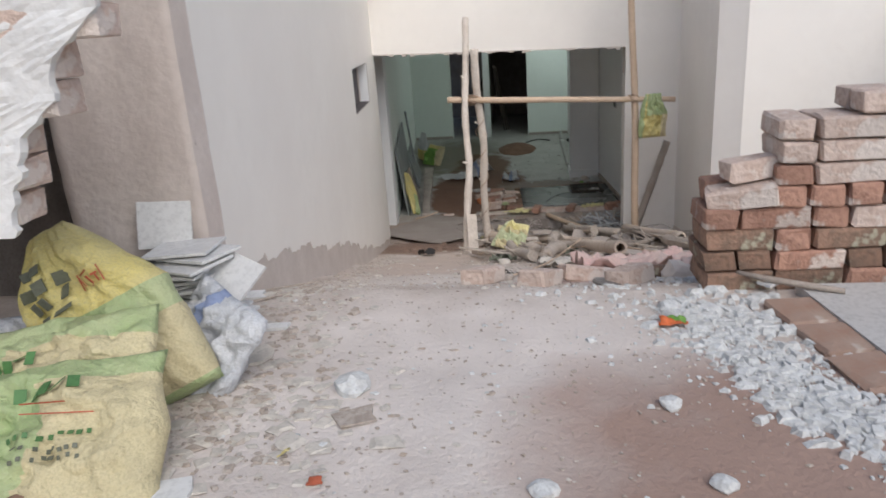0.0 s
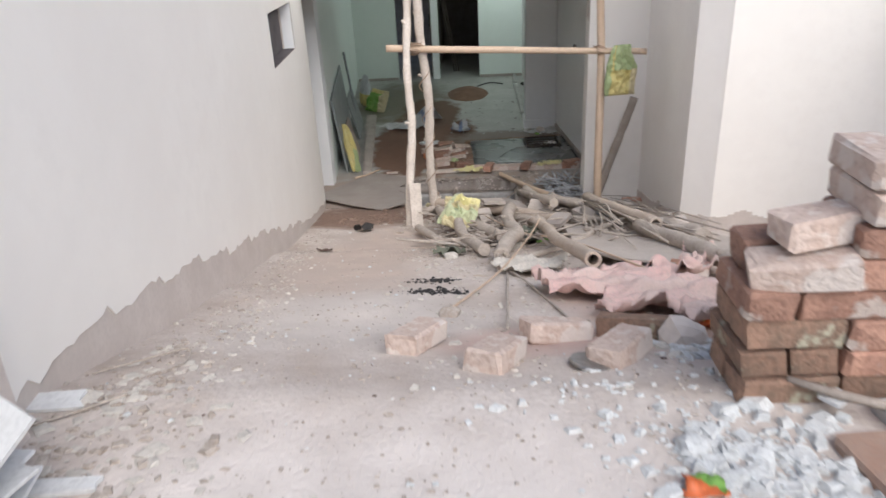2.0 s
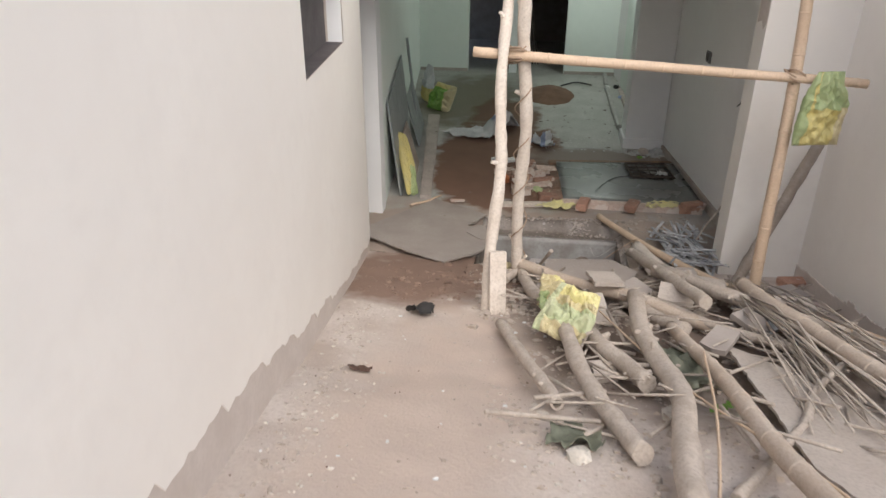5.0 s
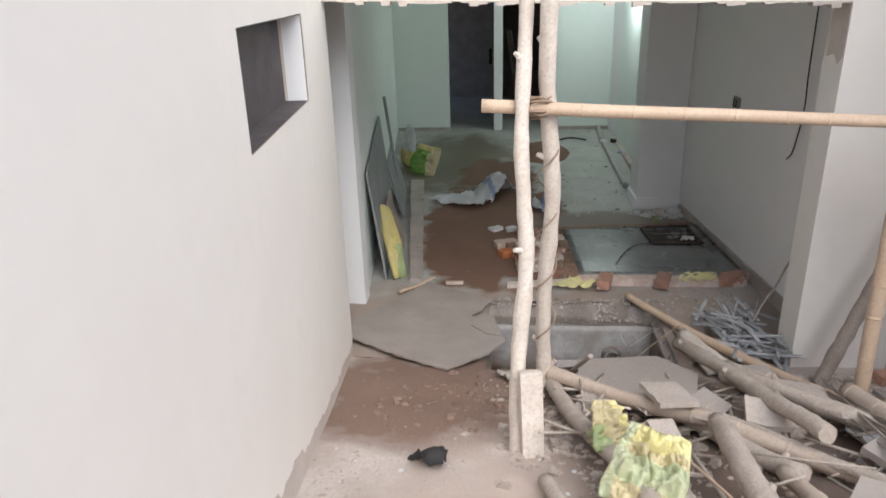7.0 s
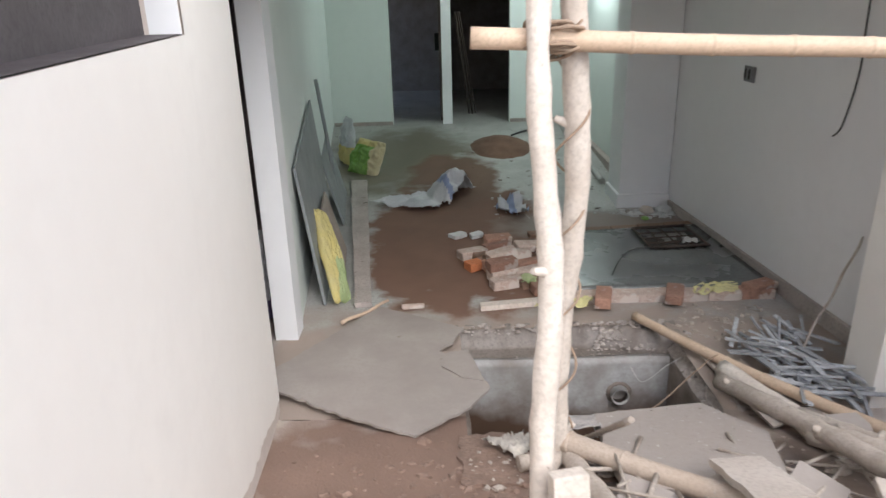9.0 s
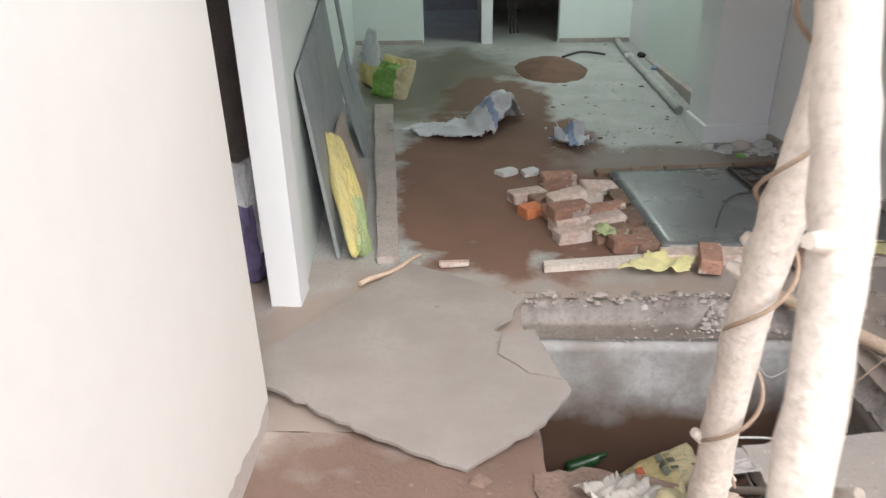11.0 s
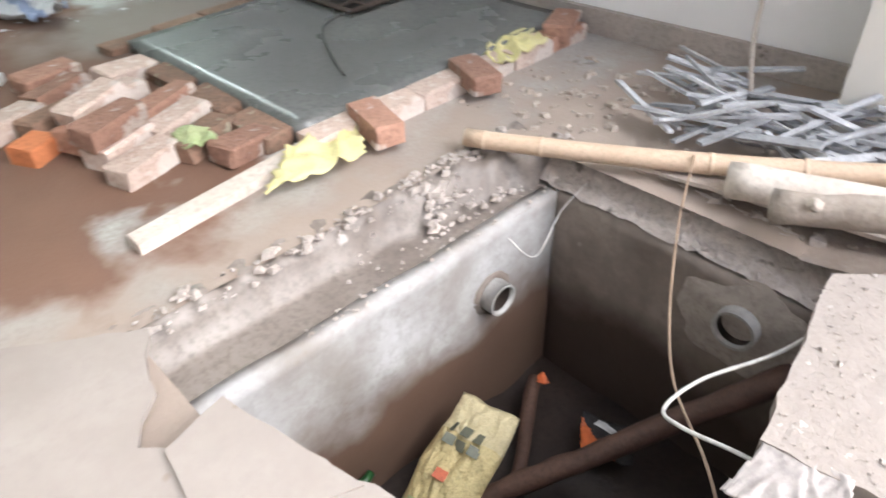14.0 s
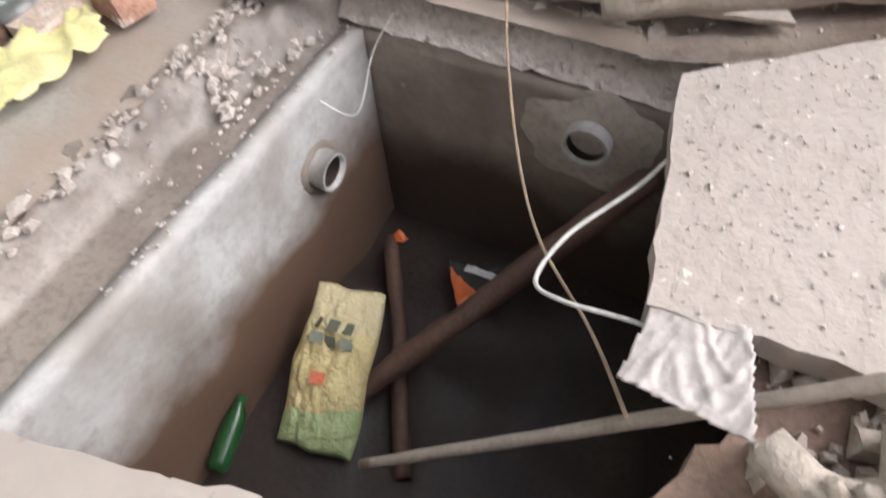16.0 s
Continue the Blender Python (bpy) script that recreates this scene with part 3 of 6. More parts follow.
# bare cement skirting strip at the right foot
bm = bmesh.new()
for k in range(36):
    y = 5.97 + k * 0.054
    x = 2.74 + 0.095 * (y - 8.1) / 2.13
    h = float(np.interp(y, PY, PZ)) + 0.12 + 0.05 * noise.noise((y * 6, 2, 1))
    box(bm, x - 0.006, x + 0.02, y, y + 0.054, -0.2, h)
for x0, y0, x1, y1 in ((2.645, 5.968, 2.85, 5.83), (2.85, 5.826, 4.5, 5.95)):
    m = max(8, int(math.hypot(x1 - x0, y1 - y0) / 0.05))
    for k in range(m):
        u, v = k / m, (k + 1) / m
        xa, ya, xb, yb = x0 + (x1 - x0) * u, y0 + (y1 - y0) * u, x0 + (x1 - x0) * v, y0 + (y1 - y0) * v
        h = float(np.interp(ya, PY, PZ)) + 0.13 + 0.06 * noise.noise((xa * 5, ya * 7, 1)) + 0.02 * noise.noise((xa * 25, ya * 25, 1))
        vs = [bm.verts.new((x - 0.006, y - 0.006, z)) for x, y, z in ((xa, ya, -0.2), (xb, yb, -0.2), (xb, yb, h), (xa, ya, h))]
        vs += [bm.verts.new((v.co.x + 0.02, v.co.y + 0.02, v.co.z)) for v in vs]
        for f in ((0, 1, 2, 3), (3, 2, 6, 7), (0, 3, 7, 4), (1, 5, 6, 2)):
            bm.faces.new([vs[q] for q in f])
tagged(part("baseboard_cement", bm, CEMENT), "bare cement strip at the foot of the wall", "baseboard", kind="structure")

# inner room
IX0, IX1, FARY, CZ = -0.93, 2.45, 14.8, 2.95


def ilx(y):
    """The inner left wall's face."""
    return IX0 - 0.1 * (y - 8.95)


def irx(y):
    """The inner right wall's face."""
    return IX1 - 0.088 * (y - 8.12)


wall("wall_inner_left", ilx(8.96), 8.96, ilx(16.6), 16.6, [(0, None, -0.3, CZ)], 0.14, MINT, "pale green inner wall")
wall("wall_jamb", IX0 + 0.014, 8.78, IX0 + 0.014, 8.957, [(0, None, -0.3, CZ)], 0.14, PLAIN_WHITE, "white painted jamb at the side passage")
wall("wall_inner_right", IX1, FY + 0.262, irx(18.5), 18.5, [(0, None, -0.4, CZ)], 0.2, INNER_WHITE, "pale grey-white inner wall", -1)
wall("wall_far", -1.56, FARY, 2.0, FARY, [(0, 0.90, -0.1, CZ), (0.90, 1.615, 2.3, CZ), (1.615, 1.75, -0.1, CZ), (1.75, 2.56, 2.3, CZ), (2.56, None, -0.1, CZ)], 0.15, MINT, "pale green far wall with two doorways")
wall("wall_back_room", -2.0, 18.3, 2.4, 18.3, [(0, None, -0.1, CZ)], 0.15, SHADE_PLASTER, "back room wall in plaster toned dark for shade")
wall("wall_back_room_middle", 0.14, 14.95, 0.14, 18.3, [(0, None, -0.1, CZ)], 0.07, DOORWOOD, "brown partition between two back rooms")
wall("wall_passage", -3.0, 9.6, IX0 - 0.14, 9.6, [(0, None, -0.3, CZ)], 0.15, SHADE_PLASTER, "side passage wall in plaster toned dark for shade")
wall("wall_passage_end", -2.9, 8.0, -2.9, 9.7, [(0, None, -0.3, CZ)], 0.15, SHADE_PLASTER, "side passage end wall, plaster toned dark for shade")
wall("wall_passage_near", -2.9, 7.985, lx(7.98) - 0.3, 7.985, [(0, None, -0.3, CZ)], 0.12, SHADE_PLASTER, "side passage near wall, plaster toned dark for shade", -1)
wall("wall_inner_recess", 1.97, 11.7, 1.90, FARY, [(0, None, -0.3, CZ)], 0.1, MINT, "pale green recessed wall past the pillar", -1)
bm = bmesh.new()
box(bm, -3.2, 2.5, FY + 0.26, 18.6, CZ, CZ + 0.15)
tagged(part("ceiling", bm, WHITE), "white flat ceiling", "ceiling", kind="structure")
bm = bmesh.new()
box(bm, -3.3, 6.5, FY + 0.26, 18.7, TOP - 0.1, TOP)
tagged(part("roof", bm, CEMENT), "flat cement roof", "roof", kind="structure")
# pillars
pillar = empty("pillar")
tagged(pillar, "square white pillar on a pale plinth", "pillar", kind="structure")
bm = bmesh.new()
box(bm, 1.70, 2.168, 11.25, 11.7, 0.13, CZ - 0.004)
part("shaft", bm, PLAIN_WHITE, pillar)
bm = bmesh.new()
box(bm, 1.675, 2.172, 11.22, 11.71, -0.04, 0.13)
part("plinth", bevelled(bm, 0.01), PLAIN_WHITE, pillar)
# skirtings
bm = bmesh.new()
for k in range(8):
    ya, yb = 8.16 + k * 0.38, 8.16 + (k + 1) * 0.38
    box(bm, -0.03, -0.002, 0, math.hypot(0.38, 0.088 * 0.38), -0.1, 0.07, pose(irx(ya), ya, 0, 0, 0, math.degrees(math.atan(0.088))))
tagged(part("baseboard", bm, CONCRETE), "grey cement skirting along the wall", "baseboard", kind="structure")
bm = bmesh.new()
box(bm, 1.86, 1.93, 11.75, FARY - 0.005, -0.05, 0.16)
box(bm, -1.50, -0.665, FARY - 0.02, FARY - 0.002, 0.1, 0.25)
box(bm, 1.01, 1.86, FARY - 0.02, FARY - 0.002, 0.1, 0.25)
tagged(part("baseboard_far", bm, CONCRETE), "grey skirting of the far walls", "baseboard", kind="structure")

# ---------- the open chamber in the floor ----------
def dark_below(m, level, colour):
    """A darker tone below a level, with an uneven upper edge."""
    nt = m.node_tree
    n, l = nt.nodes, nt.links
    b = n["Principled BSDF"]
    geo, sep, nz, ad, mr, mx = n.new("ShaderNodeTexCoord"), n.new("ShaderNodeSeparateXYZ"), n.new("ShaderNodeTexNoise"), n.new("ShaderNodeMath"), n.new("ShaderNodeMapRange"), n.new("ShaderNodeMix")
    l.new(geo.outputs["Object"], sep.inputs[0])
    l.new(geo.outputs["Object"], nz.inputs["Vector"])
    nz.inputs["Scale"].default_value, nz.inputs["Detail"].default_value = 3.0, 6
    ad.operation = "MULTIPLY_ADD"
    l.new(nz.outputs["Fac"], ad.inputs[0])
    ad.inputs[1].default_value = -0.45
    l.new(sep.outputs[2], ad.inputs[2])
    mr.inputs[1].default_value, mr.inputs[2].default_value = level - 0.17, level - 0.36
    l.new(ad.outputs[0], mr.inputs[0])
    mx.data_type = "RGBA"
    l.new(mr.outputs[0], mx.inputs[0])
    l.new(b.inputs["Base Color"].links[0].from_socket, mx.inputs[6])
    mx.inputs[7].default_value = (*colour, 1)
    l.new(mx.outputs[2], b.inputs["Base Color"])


# both chamber plasters turn darker towards the bottom
dark_below(PITWALL, -0.42, (0.12, 0.072, 0.048))
dark_below(PITDARK, -0.50, (0.06, 0.042, 0.033))


def pit_wall(name, x0, x1, y0, y1, mat, label):
    bm = bmesh.new()
    nx, nz = 26, 20
    flat_x = abs(x1 - x0) > abs(y1 - y0)
    g = {}
    for i in range(nx + 1):
        for k in range(nz + 1):
            u, z = i / nx, -1.0 + 0.85 * k / nz
            x, y = x0 + (x1 - x0) * u, y0 + (y1 - y0) * u
            o = 0.012 * noise.noise((x * 5 + y * 5, z * 5, 3))
            g[i, k] = bm.verts.new((x + (0 if flat_x else o), y + (o if flat_x else 0), z))
    for i in range(nx):
        for k in range(nz):
            bm.faces.new((g[i, k], g[i + 1, k], g[i + 1, k + 1], g[i, k + 1])).smooth = True
    ob = tagged(part(name, bm, mat), label, "pit wall", kind="structure")
    so = ob.modifiers.new("thickness", "SOLIDIFY")
    so.thickness, so.offset = 0.05, 0
    return ob


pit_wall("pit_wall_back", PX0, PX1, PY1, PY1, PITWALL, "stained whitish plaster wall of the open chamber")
pit_wall("pit_wall_right", PX1, PX1, PY1, PY0, PITDARK, "dark plaster wall of the open chamber")
pit_wall("pit_wall_left", PX0, PX0, PY0, PY1, PITDARK, "dark plaster wall of the open chamber")
pit_wall("pit_wall_near", PX1, PX0, PY0, PY0, PITDARK, "dark plaster wall of the open chamber")
bm = bmesh.new()
g = [[bm.verts.new((PX0 + (PX1 - PX0) * i / 20, PY0 + (PY1 - PY0) * j / 20, -0.9 + 0.03 * noise.noise((i * 0.4, j * 0.4, 1)))) for j in range(21)] for i in range(21)]
for i in range(20):
    for j in range(20):
        bm.faces.new((g[i][j], g[i + 1][j], g[i + 1][j + 1], g[i][j + 1])).smooth = True
tagged(part("pit_floor", bm, MUD_AND_SHADE), "black wet mud at the bottom of the chamber", "mud", kind="structure")
# ledge and broken concrete rim behind and right of the chamber
bm = bmesh.new()
nx, ny = 70, 12
g = {}
for i in range(nx + 1):
    for j in range(ny + 1):
        x, v = PX0 - 0.06 + (PX1 + 0.12 - PX0) * i / nx, j / ny
        y = PY1 - 0.02 + 0.27 * v
        edge = 0.66 + 0.08 * noise.noise((x * 5, 1, 5)) - 0.45 * max(0.0, (x - 0.85) / 0.6)
        z = -0.155 if v < edge else -0.155 + 0.115 * min(1, (v - edge) / 0.14)
        z += (0.004 if v < edge else 0.03) * noise.noise((x * 16, y * 22, 2)) + (0.0015 if v < edge else 0.012) * noise.noise((x * 45, y * 45, 2))
        g[i, j] = bm.verts.new((x, y, z))
for i in range(nx):
    for j in range(ny):
        bm.faces.new((g[i, j], g[i + 1, j], g[i + 1, j + 1], g[i, j + 1]))
for f in bm.faces:
    f.smooth = True
tagged(part("rim_back", bm, LEDGE), "damp smooth cement ledge behind the open chamber", "concrete rim", kind="structure")
bm = bmesh.new()
g = {}
for i in range(51):
    for j in range(9):
        y, v = PY0 - 0.05 + (PY1 + 0.1 - PY0) * i / 50, j / 8
        x = PX1 - 0.025 + 0.12 * v
        z = -0.14 + 0.11 * v + 0.02 * noise.noise((x * 18, y * 18, 2)) + 0.01 * noise.noise((x * 45, y * 45, 2))
        g[i, j] = bm.verts.new((x, y, z))
for i in range(50):
    for j in range(8):
        bm.faces.new((g[i, j], g[i, j + 1], g[i + 1, j + 1], g[i + 1, j]))
tagged(part("rim_right", bm, CONCRETE), "broken concrete rim beside the open chamber", "concrete rim", kind="structure")


def drain(name, c, d, r, label, patch=0.0):
    bm = bmesh.new()
    c, d = Vector(c), Vector(d)
    a = tube(bm, [c + d * 0.05, c + d * 0.0, c - d * 0.18], r, 20, False)
    b = tube(bm, [c + d * 0.05, c - d * 0.18], r * 0.86, 20, False)
    for s in range(20):
        t = (s + 1) % 20
        bm.faces.new((a[0][s], a[0][t], b[0][t], b[0][s]))
    e = empty(name)
    tagged(e, label, "drain pipe")
    part("pipe", bm, PVC, e)
    # near-black sleeve and disc paint the shade inside the pipe
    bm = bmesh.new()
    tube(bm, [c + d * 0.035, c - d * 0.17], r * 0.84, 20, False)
    part("pipe_lining", bm, MUD_AND_SHADE, e, "near-black sleeve painting the shade inside the pipe")
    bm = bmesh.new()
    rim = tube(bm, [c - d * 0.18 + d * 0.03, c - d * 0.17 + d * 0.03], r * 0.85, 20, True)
    part("bore", bm, MUD_AND_SHADE, e, "near-black disc painting the shade deep in the pipe")
    bm = bmesh.new()
    o1, o2 = Vector((d.y, d.x, 0)), Vector((0, 0, 1))
    ring = [c + (o1 * math.cos(s * 0.2513) + o2 * math.sin(s * 0.2513)) * r * 1.16 - d * 0.01 for s in range(26)]
    tube(bm, ring, [0.017 + 0.006 * noise.noise((s * 1.7, r * 9, 1)) for s in range(26)], 6, False, 0.3, 4)
    # with a patch, the ring's black paints the shade of the recess
    part("mortar_ring", bm, MUD_AND_SHADE if patch else PITDARK, e, "rough dark mortar round the pipe, black for a shaded recess")
    if patch:
        bm = bmesh.new()
        ctr = bm.verts.new(c + d * 0.008)
        prev = []
        for s in range(40):
            th = s * math.pi / 20
            q = patch * (1 + 0.28 * noise.noise((math.cos(th) * 1.6, math.sin(th) * 1.6, 3)) + 0.06 * noise.noise((s * 0.9, 1, 1)))
            p = c + (o1 * math.cos(th) * 1.25 + o2 * (math.sin(th) - 0.1)) * q
            prev.append((bm.verts.new(p - d * 0.006), bm.verts.new(c + (p - c) * 0.55 + d * 0.012)))
        for s in range(40):
            (a0, a1), (b0, b1) = prev[s], prev[(s + 1) % 40]
            bm.faces.new((a0, b0, b1, a1)).smooth = True
            bm.faces.new((a1, b1, ctr)).smooth = True
        bmesh.ops.recalc_face_normals(bm, faces=bm.faces)
        part("mortar_patch", bm, MORTAR, e, "pale rough mortar patch round the pipe")
    return e


drain("drain_pipe", (1.08, PY1 - 0.03, -0.39), (0, -1, 0), 0.056, "grey drain pipe end sticking out of the chamber wall")
drain("drain_pipe", (PX1 - 0.03, 7.975, -0.285), (-1, 0, 0), 0.062, "grey drain pipe end set in a pale mortar patch", 0.16)

# ---------- interior light: a bare lamp on the recessed wall ----------
lamp = empty("wall_lamp")
tagged(lamp, "small white glowing bulb in a holder on the recessed wall", "lamp")
GLOW = bpy.data.materials.new("lamp_glow")
GLOW.use_nodes = True
GLOW.node_tree.nodes["Principled BSDF"].inputs["Emission Color"].default_value = (0.93, 1.0, 0.95, 1)
GLOW.node_tree.nodes["Principled BSDF"].inputs["Emission Strength"].default_value = 12
LX, LY, LZ = 1.81, 13.3, 2.35
bm = bmesh.new()
bmesh.ops.create_uvsphere(bm, u_segments=16, v_segments=10, radius=0.05, matrix=pose(LX - 0.03, LY, LZ))
part("bulb", bm, GLOW, lamp, smooth=True)
bm = bmesh.new()
tube(bm, [(LX + 0.115, LY, LZ), (LX + 0.03, LY, LZ)], 0.03, 12)
part("holder", bm, SKYWHITE, lamp, smooth=True)
pl = new("room_light", bpy.data.lights.new("room_light", "POINT"))
pl.data.energy, pl.data.color, pl.data.shadow_soft_size = 26, (0.90, 1.0, 0.95), 0.09
pl.location = (LX - 0.16, LY, LZ)

# ---------- bricks ----------
def brick_mesh(name, seed, mat, s=(0.232, 0.112, 0.073)):
    rng = random.Random(seed)
    bm = bmesh.new()
    box(bm, -s[0] / 2, s[0] / 2, -s[1] / 2, s[1] / 2, 0, s[2])
    bmesh.ops.bevel(bm, geom=list(bm.edges), offset=0.008, segments=1, affect="EDGES")
    for v in bm.verts:
        v.co += Vector((rng.uniform(-1, 1), rng.uniform(-1, 1), rng.uniform(-1, 1))) * 0.005
    v = rng.choice([v for v in bm.verts if v.co.z > s[2] * 0.5])
    v.co = v.co * 0.93
    me = bpy.data.meshes.new(name)
    bm.to_mesh(me)
    bm.free()
    me.materials.append(mat)
    return me


RED_M = [brick_mesh("brick", k, BRICK) for k in range(5)]
PALE_M = [brick_mesh("brick", 20 + k, PALE_BRICK) for k in range(4)]
MOSS_M = [brick_mesh("brick", 40 + k, MOSSY_BRICK) for k in range(4)]


def brick(mesh, m, parent=None):
    ob = new("brick", mesh)
    if parent:
        ob.parent = parent
    ob.matrix_world = m
    return ob


stack = empty("brick_stack", pose(1.6, 1.9, 1.69))
tagged(stack, "stepped stack of dusty and mossy red clay bricks", "brick stack")
bpy.context.view_layer.update()
rng = random.Random(12)
COURSE = 0.076
for c in range(9):
    x_from = 1.57 if c < 4 else (1.80 if c < 8 else 2.04)
    if c == 4:
        x_from = 1.78
    x = x_from + (0 if c % 2 == 0 else -0.005)
    z = 1.685 + c * COURSE
    first = True
    while x < 3.1:
        header = (first and c % 2 == 1) or rng.random() < 0.3
        ln = 0.118 if header else 0.236
        pool = MOSS_M if c < 3 else (RED_M if c < 6 else PALE_M)
        if rng.random() < 0.18:
            pool = PALE_M if c > 2 else RED_M
        tilt = rng.uniform(-1.2, 1.2)
        slide = rng.uniform(-0.01, 0.01)
        if header:
            brick(rng.choice(pool), pose(x + 0.056, 1.945 + slide, z, 0, tilt, 90 + rng.uniform(-2, 2)), stack)
        else:
            for w in (0, 1):
                brick(rng.choice(pool), pose(x + 0.116, 1.887 + w * 0.117 + slide, z, 0, tilt, rng.uniform(-2, 2)), stack)
        x += ln + 0.004
        first = False
# the tilted ones on the low end
brick(PALE_M[1], pose(1.70, 1.885, 1.685 + 4 * COURSE, 4, -8, -12), stack)
brick(RED_M[2], pose(1.71, 2.01, 1.687 + 4 * COURSE, 0, -5, -4), stack)
brick(PALE_M[3], pose(1.76, 1.93, 1.70 + 5 * COURSE, -3, -5, 8), stack)

for x, y, rz, mesh, tilt in ((0.745, 2.36, 68, PALE_M[0], 0), (1.0, 2.16, 66, PALE_M[2], 2), (1.20, 2.44, 20, PALE_M[1], 8), (1.37, 2.2, 55, PALE_M[3], -4), (1.47, 2.50, -18, MOSS_M[1], 0),
                             (2.05, 3.75, 40, RED_M[3], 20), (1.98, 3.62, 10, PALE_M[1], 0), (2.62, 7.6, 20, RED_M[0], 5), (2.58, 5.45, 10, PALE_M[2], 0)):
    ob = new("loose_brick", mesh)
    ob.matrix_world = pose(x, y, gz(x, y) - 0.004) @ pose(0, 0, 0, -15 if 2 < y < 7 else 0) @ pose(0, 0, 0, 0, tilt, rz)
    tagged(ob, "loose dusty clay brick lying on the ramp", "brick", "loose bricks on the ramp")

# ---------- grey platform and broken edging beside the brick stack ----------
bm = bmesh.new()
edge = [(1.87, 1.80), (1.90, 1.50), (1.93, 1.2), (2.02, 0.95), (2.1, 0.2), (2.1, -1.2), (4.5, -1.2), (4.5, 1.80)]
vs = [bm.verts.new((x, y, 1.6)) for x, y in edge]
top = [bm.verts.new((x, y, 1.722)) for x, y in edge]
bm.faces.new(top)
for k in range(len(edge)):
    bm.faces.new((vs[k], vs[(k + 1) % len(edge)], top[(k + 1) % len(edge)], top[k]))
bmesh.ops.recalc_face_normals(bm, faces=bm.faces)
tagged(part("pavement", bm, material("smooth_grey_cement", (0.52, 0.51, 0.495), 0.8, (0.46, 0.45, 0.435), 2, 60, 0.1)), "smooth pale grey cement platform", "pavement", kind="structure")
edging = empty("edging")
tagged(edging, "worn red brick and cement edging of the platform", "edging")
EDGE_BROWN = material("worn_brown_brick_edging", (0.33, 0.20, 0.145), 0.92, (0.40, 0.30, 0.24), 7, 70, 0.5, spots=(0.55, 0.50, 0.45), spot_scale=5, spot_size=0.64)
rng = random.Random(3)
for k in range(9):
    bm = bmesh.new()
    y = 1.60 - k * 0.2
    x = float(np.interp(y, [-1.2, 0.2, 0.95, 1.2, 1.6], [2.0, 2.0, 1.91, 1.83, 1.79]))
    box(bm, -0.08, 0.08, -0.095, 0.095, -0.06, 0.022)
    bevelled(bm, 0.012)
    for v in bm.verts:
        v.co += Vector((rng.uniform(-1, 1), rng.uniform(-1, 1), 0.4 * rng.uniform(-1, 1))) * 0.008
    ob = part("edging_brick", bm, EDGE_BROWN, edging)
    ob.matrix_world = pose(x + 0.03, y, 1.695, 0, 0, rng.uniform(-8, 8) + (12 if y > 0.9 else 0))

# ---------- rubble, chips and litter ----------
def along(x0, y0, x1, y1, w):
    def f(rng):
        u = rng.random()
        g = rng.gauss(0, w)
        return x0 + (x1 - x0) * u + g, y0 + (y1 - y0) * u + rng.gauss(0, w * 0.8)
    return f


def disc(x, y, rx, ry):
    def f(rng):
        return x + rng.gauss(0, rx), y + rng.gauss(0, ry)
    return f


def rect(x0, x1, y0, y1):
    def f(rng):
        return rng.uniform(x0, x1), rng.uniform(y0, y1)
    return f


scatter("white_rubble", [(420, along(1.48, 1.72, 1.72, 0.95, 0.085), 0.008, 0.034), (260, along(1.62, 1.2, 1.72, 0.86, 0.07), 0.012, 0.036), (160, disc(1.62, 1.62, 0.12, 0.1), 0.012, 0.04),
                         (90, disc(1.33, 1.75, 0.14, 0.2), 0.008, 0.022), (60, disc(1.6, 2.3, 0.09, 0.07), 0.015, 0.035), (700, along(1.45, 1.75, 1.72, 0.9, 0.12), 0.003, 0.010)], CHIP, "strip of broken white stone rubble", "rubble", 2)
scatter("wall_foot_debris", [(500, along(lx(2) + 0.22, 2.0, lx(6.4) + 0.14, 6.4, 0.07), 0.004, 0.018), (160, disc(0.05, 1.7, 0.16, 0.25), 0.006, 0.03), (140, disc(0.15, 1.05, 0.14, 0.2), 0.008, 0.03)], DUST_CHIP, "gritty debris along the foot of the wall", "debris", 3, 0.45)
scatter("ground_grit", [(1500, rect(-0.3, 2.2, 0.4, 3.2), 0.002, 0.011), (900, rect(0.0, 1.5, 0.5, 2.2), 0.002, 0.008), (300, along(0.2, 0.6, -0.1, 2.2, 0.16), 0.004, 0.02), (900, rect(-0.5, 1.6, 3.0, 6.2), 0.002, 0.009), (500, rect(0.5, 2.7, 4.0, 7.6), 0.003, 0.02), (20, disc(0.5, 6.7, 0.15, 0.2), 0.006, 0.03),
                        (350, rect(1.45, 2.15, 7.4, 9.3), 0.003, 0.016), (200, disc(0.62, 4.9, 0.15, 0.25), 0.004, 0.016)], DUST_CHIP, "fine grit and small chips strewn over the ground", "grit", 5, 0.5)
scatter("pale_chips", [(120, rect(-0.3, 1.6, 0.6, 2.6), 0.005, 0.016), (50, rect(-0.4, 0.8, 2.6, 6.5), 0.005, 0.018), (60, disc(1.9, 12.0, 0.12, 0.5), 0.006, 0.02), (120, rect(0.5, 1.8, 11, 11.7), 0.004, 0.02)], CHIP, "pale stone chips lying about", "chips", 6, 0.5)
scatter("plaster_flakes", [(190, disc(0.22, 0.95, 0.16, 0.28), 0.01, 0.05), (70, disc(0.1, 1.75, 0.12, 0.2), 0.008, 0.035), (60, disc(-0.05, 1.9, 0.14, 0.3), 0.01, 0.04), (40, rect(0.2, 1.2, 0.5, 1.1), 0.005, 0.016)], PAPER, "flat broken plaster flakes near the sacks", "flakes", 51, 0.18)
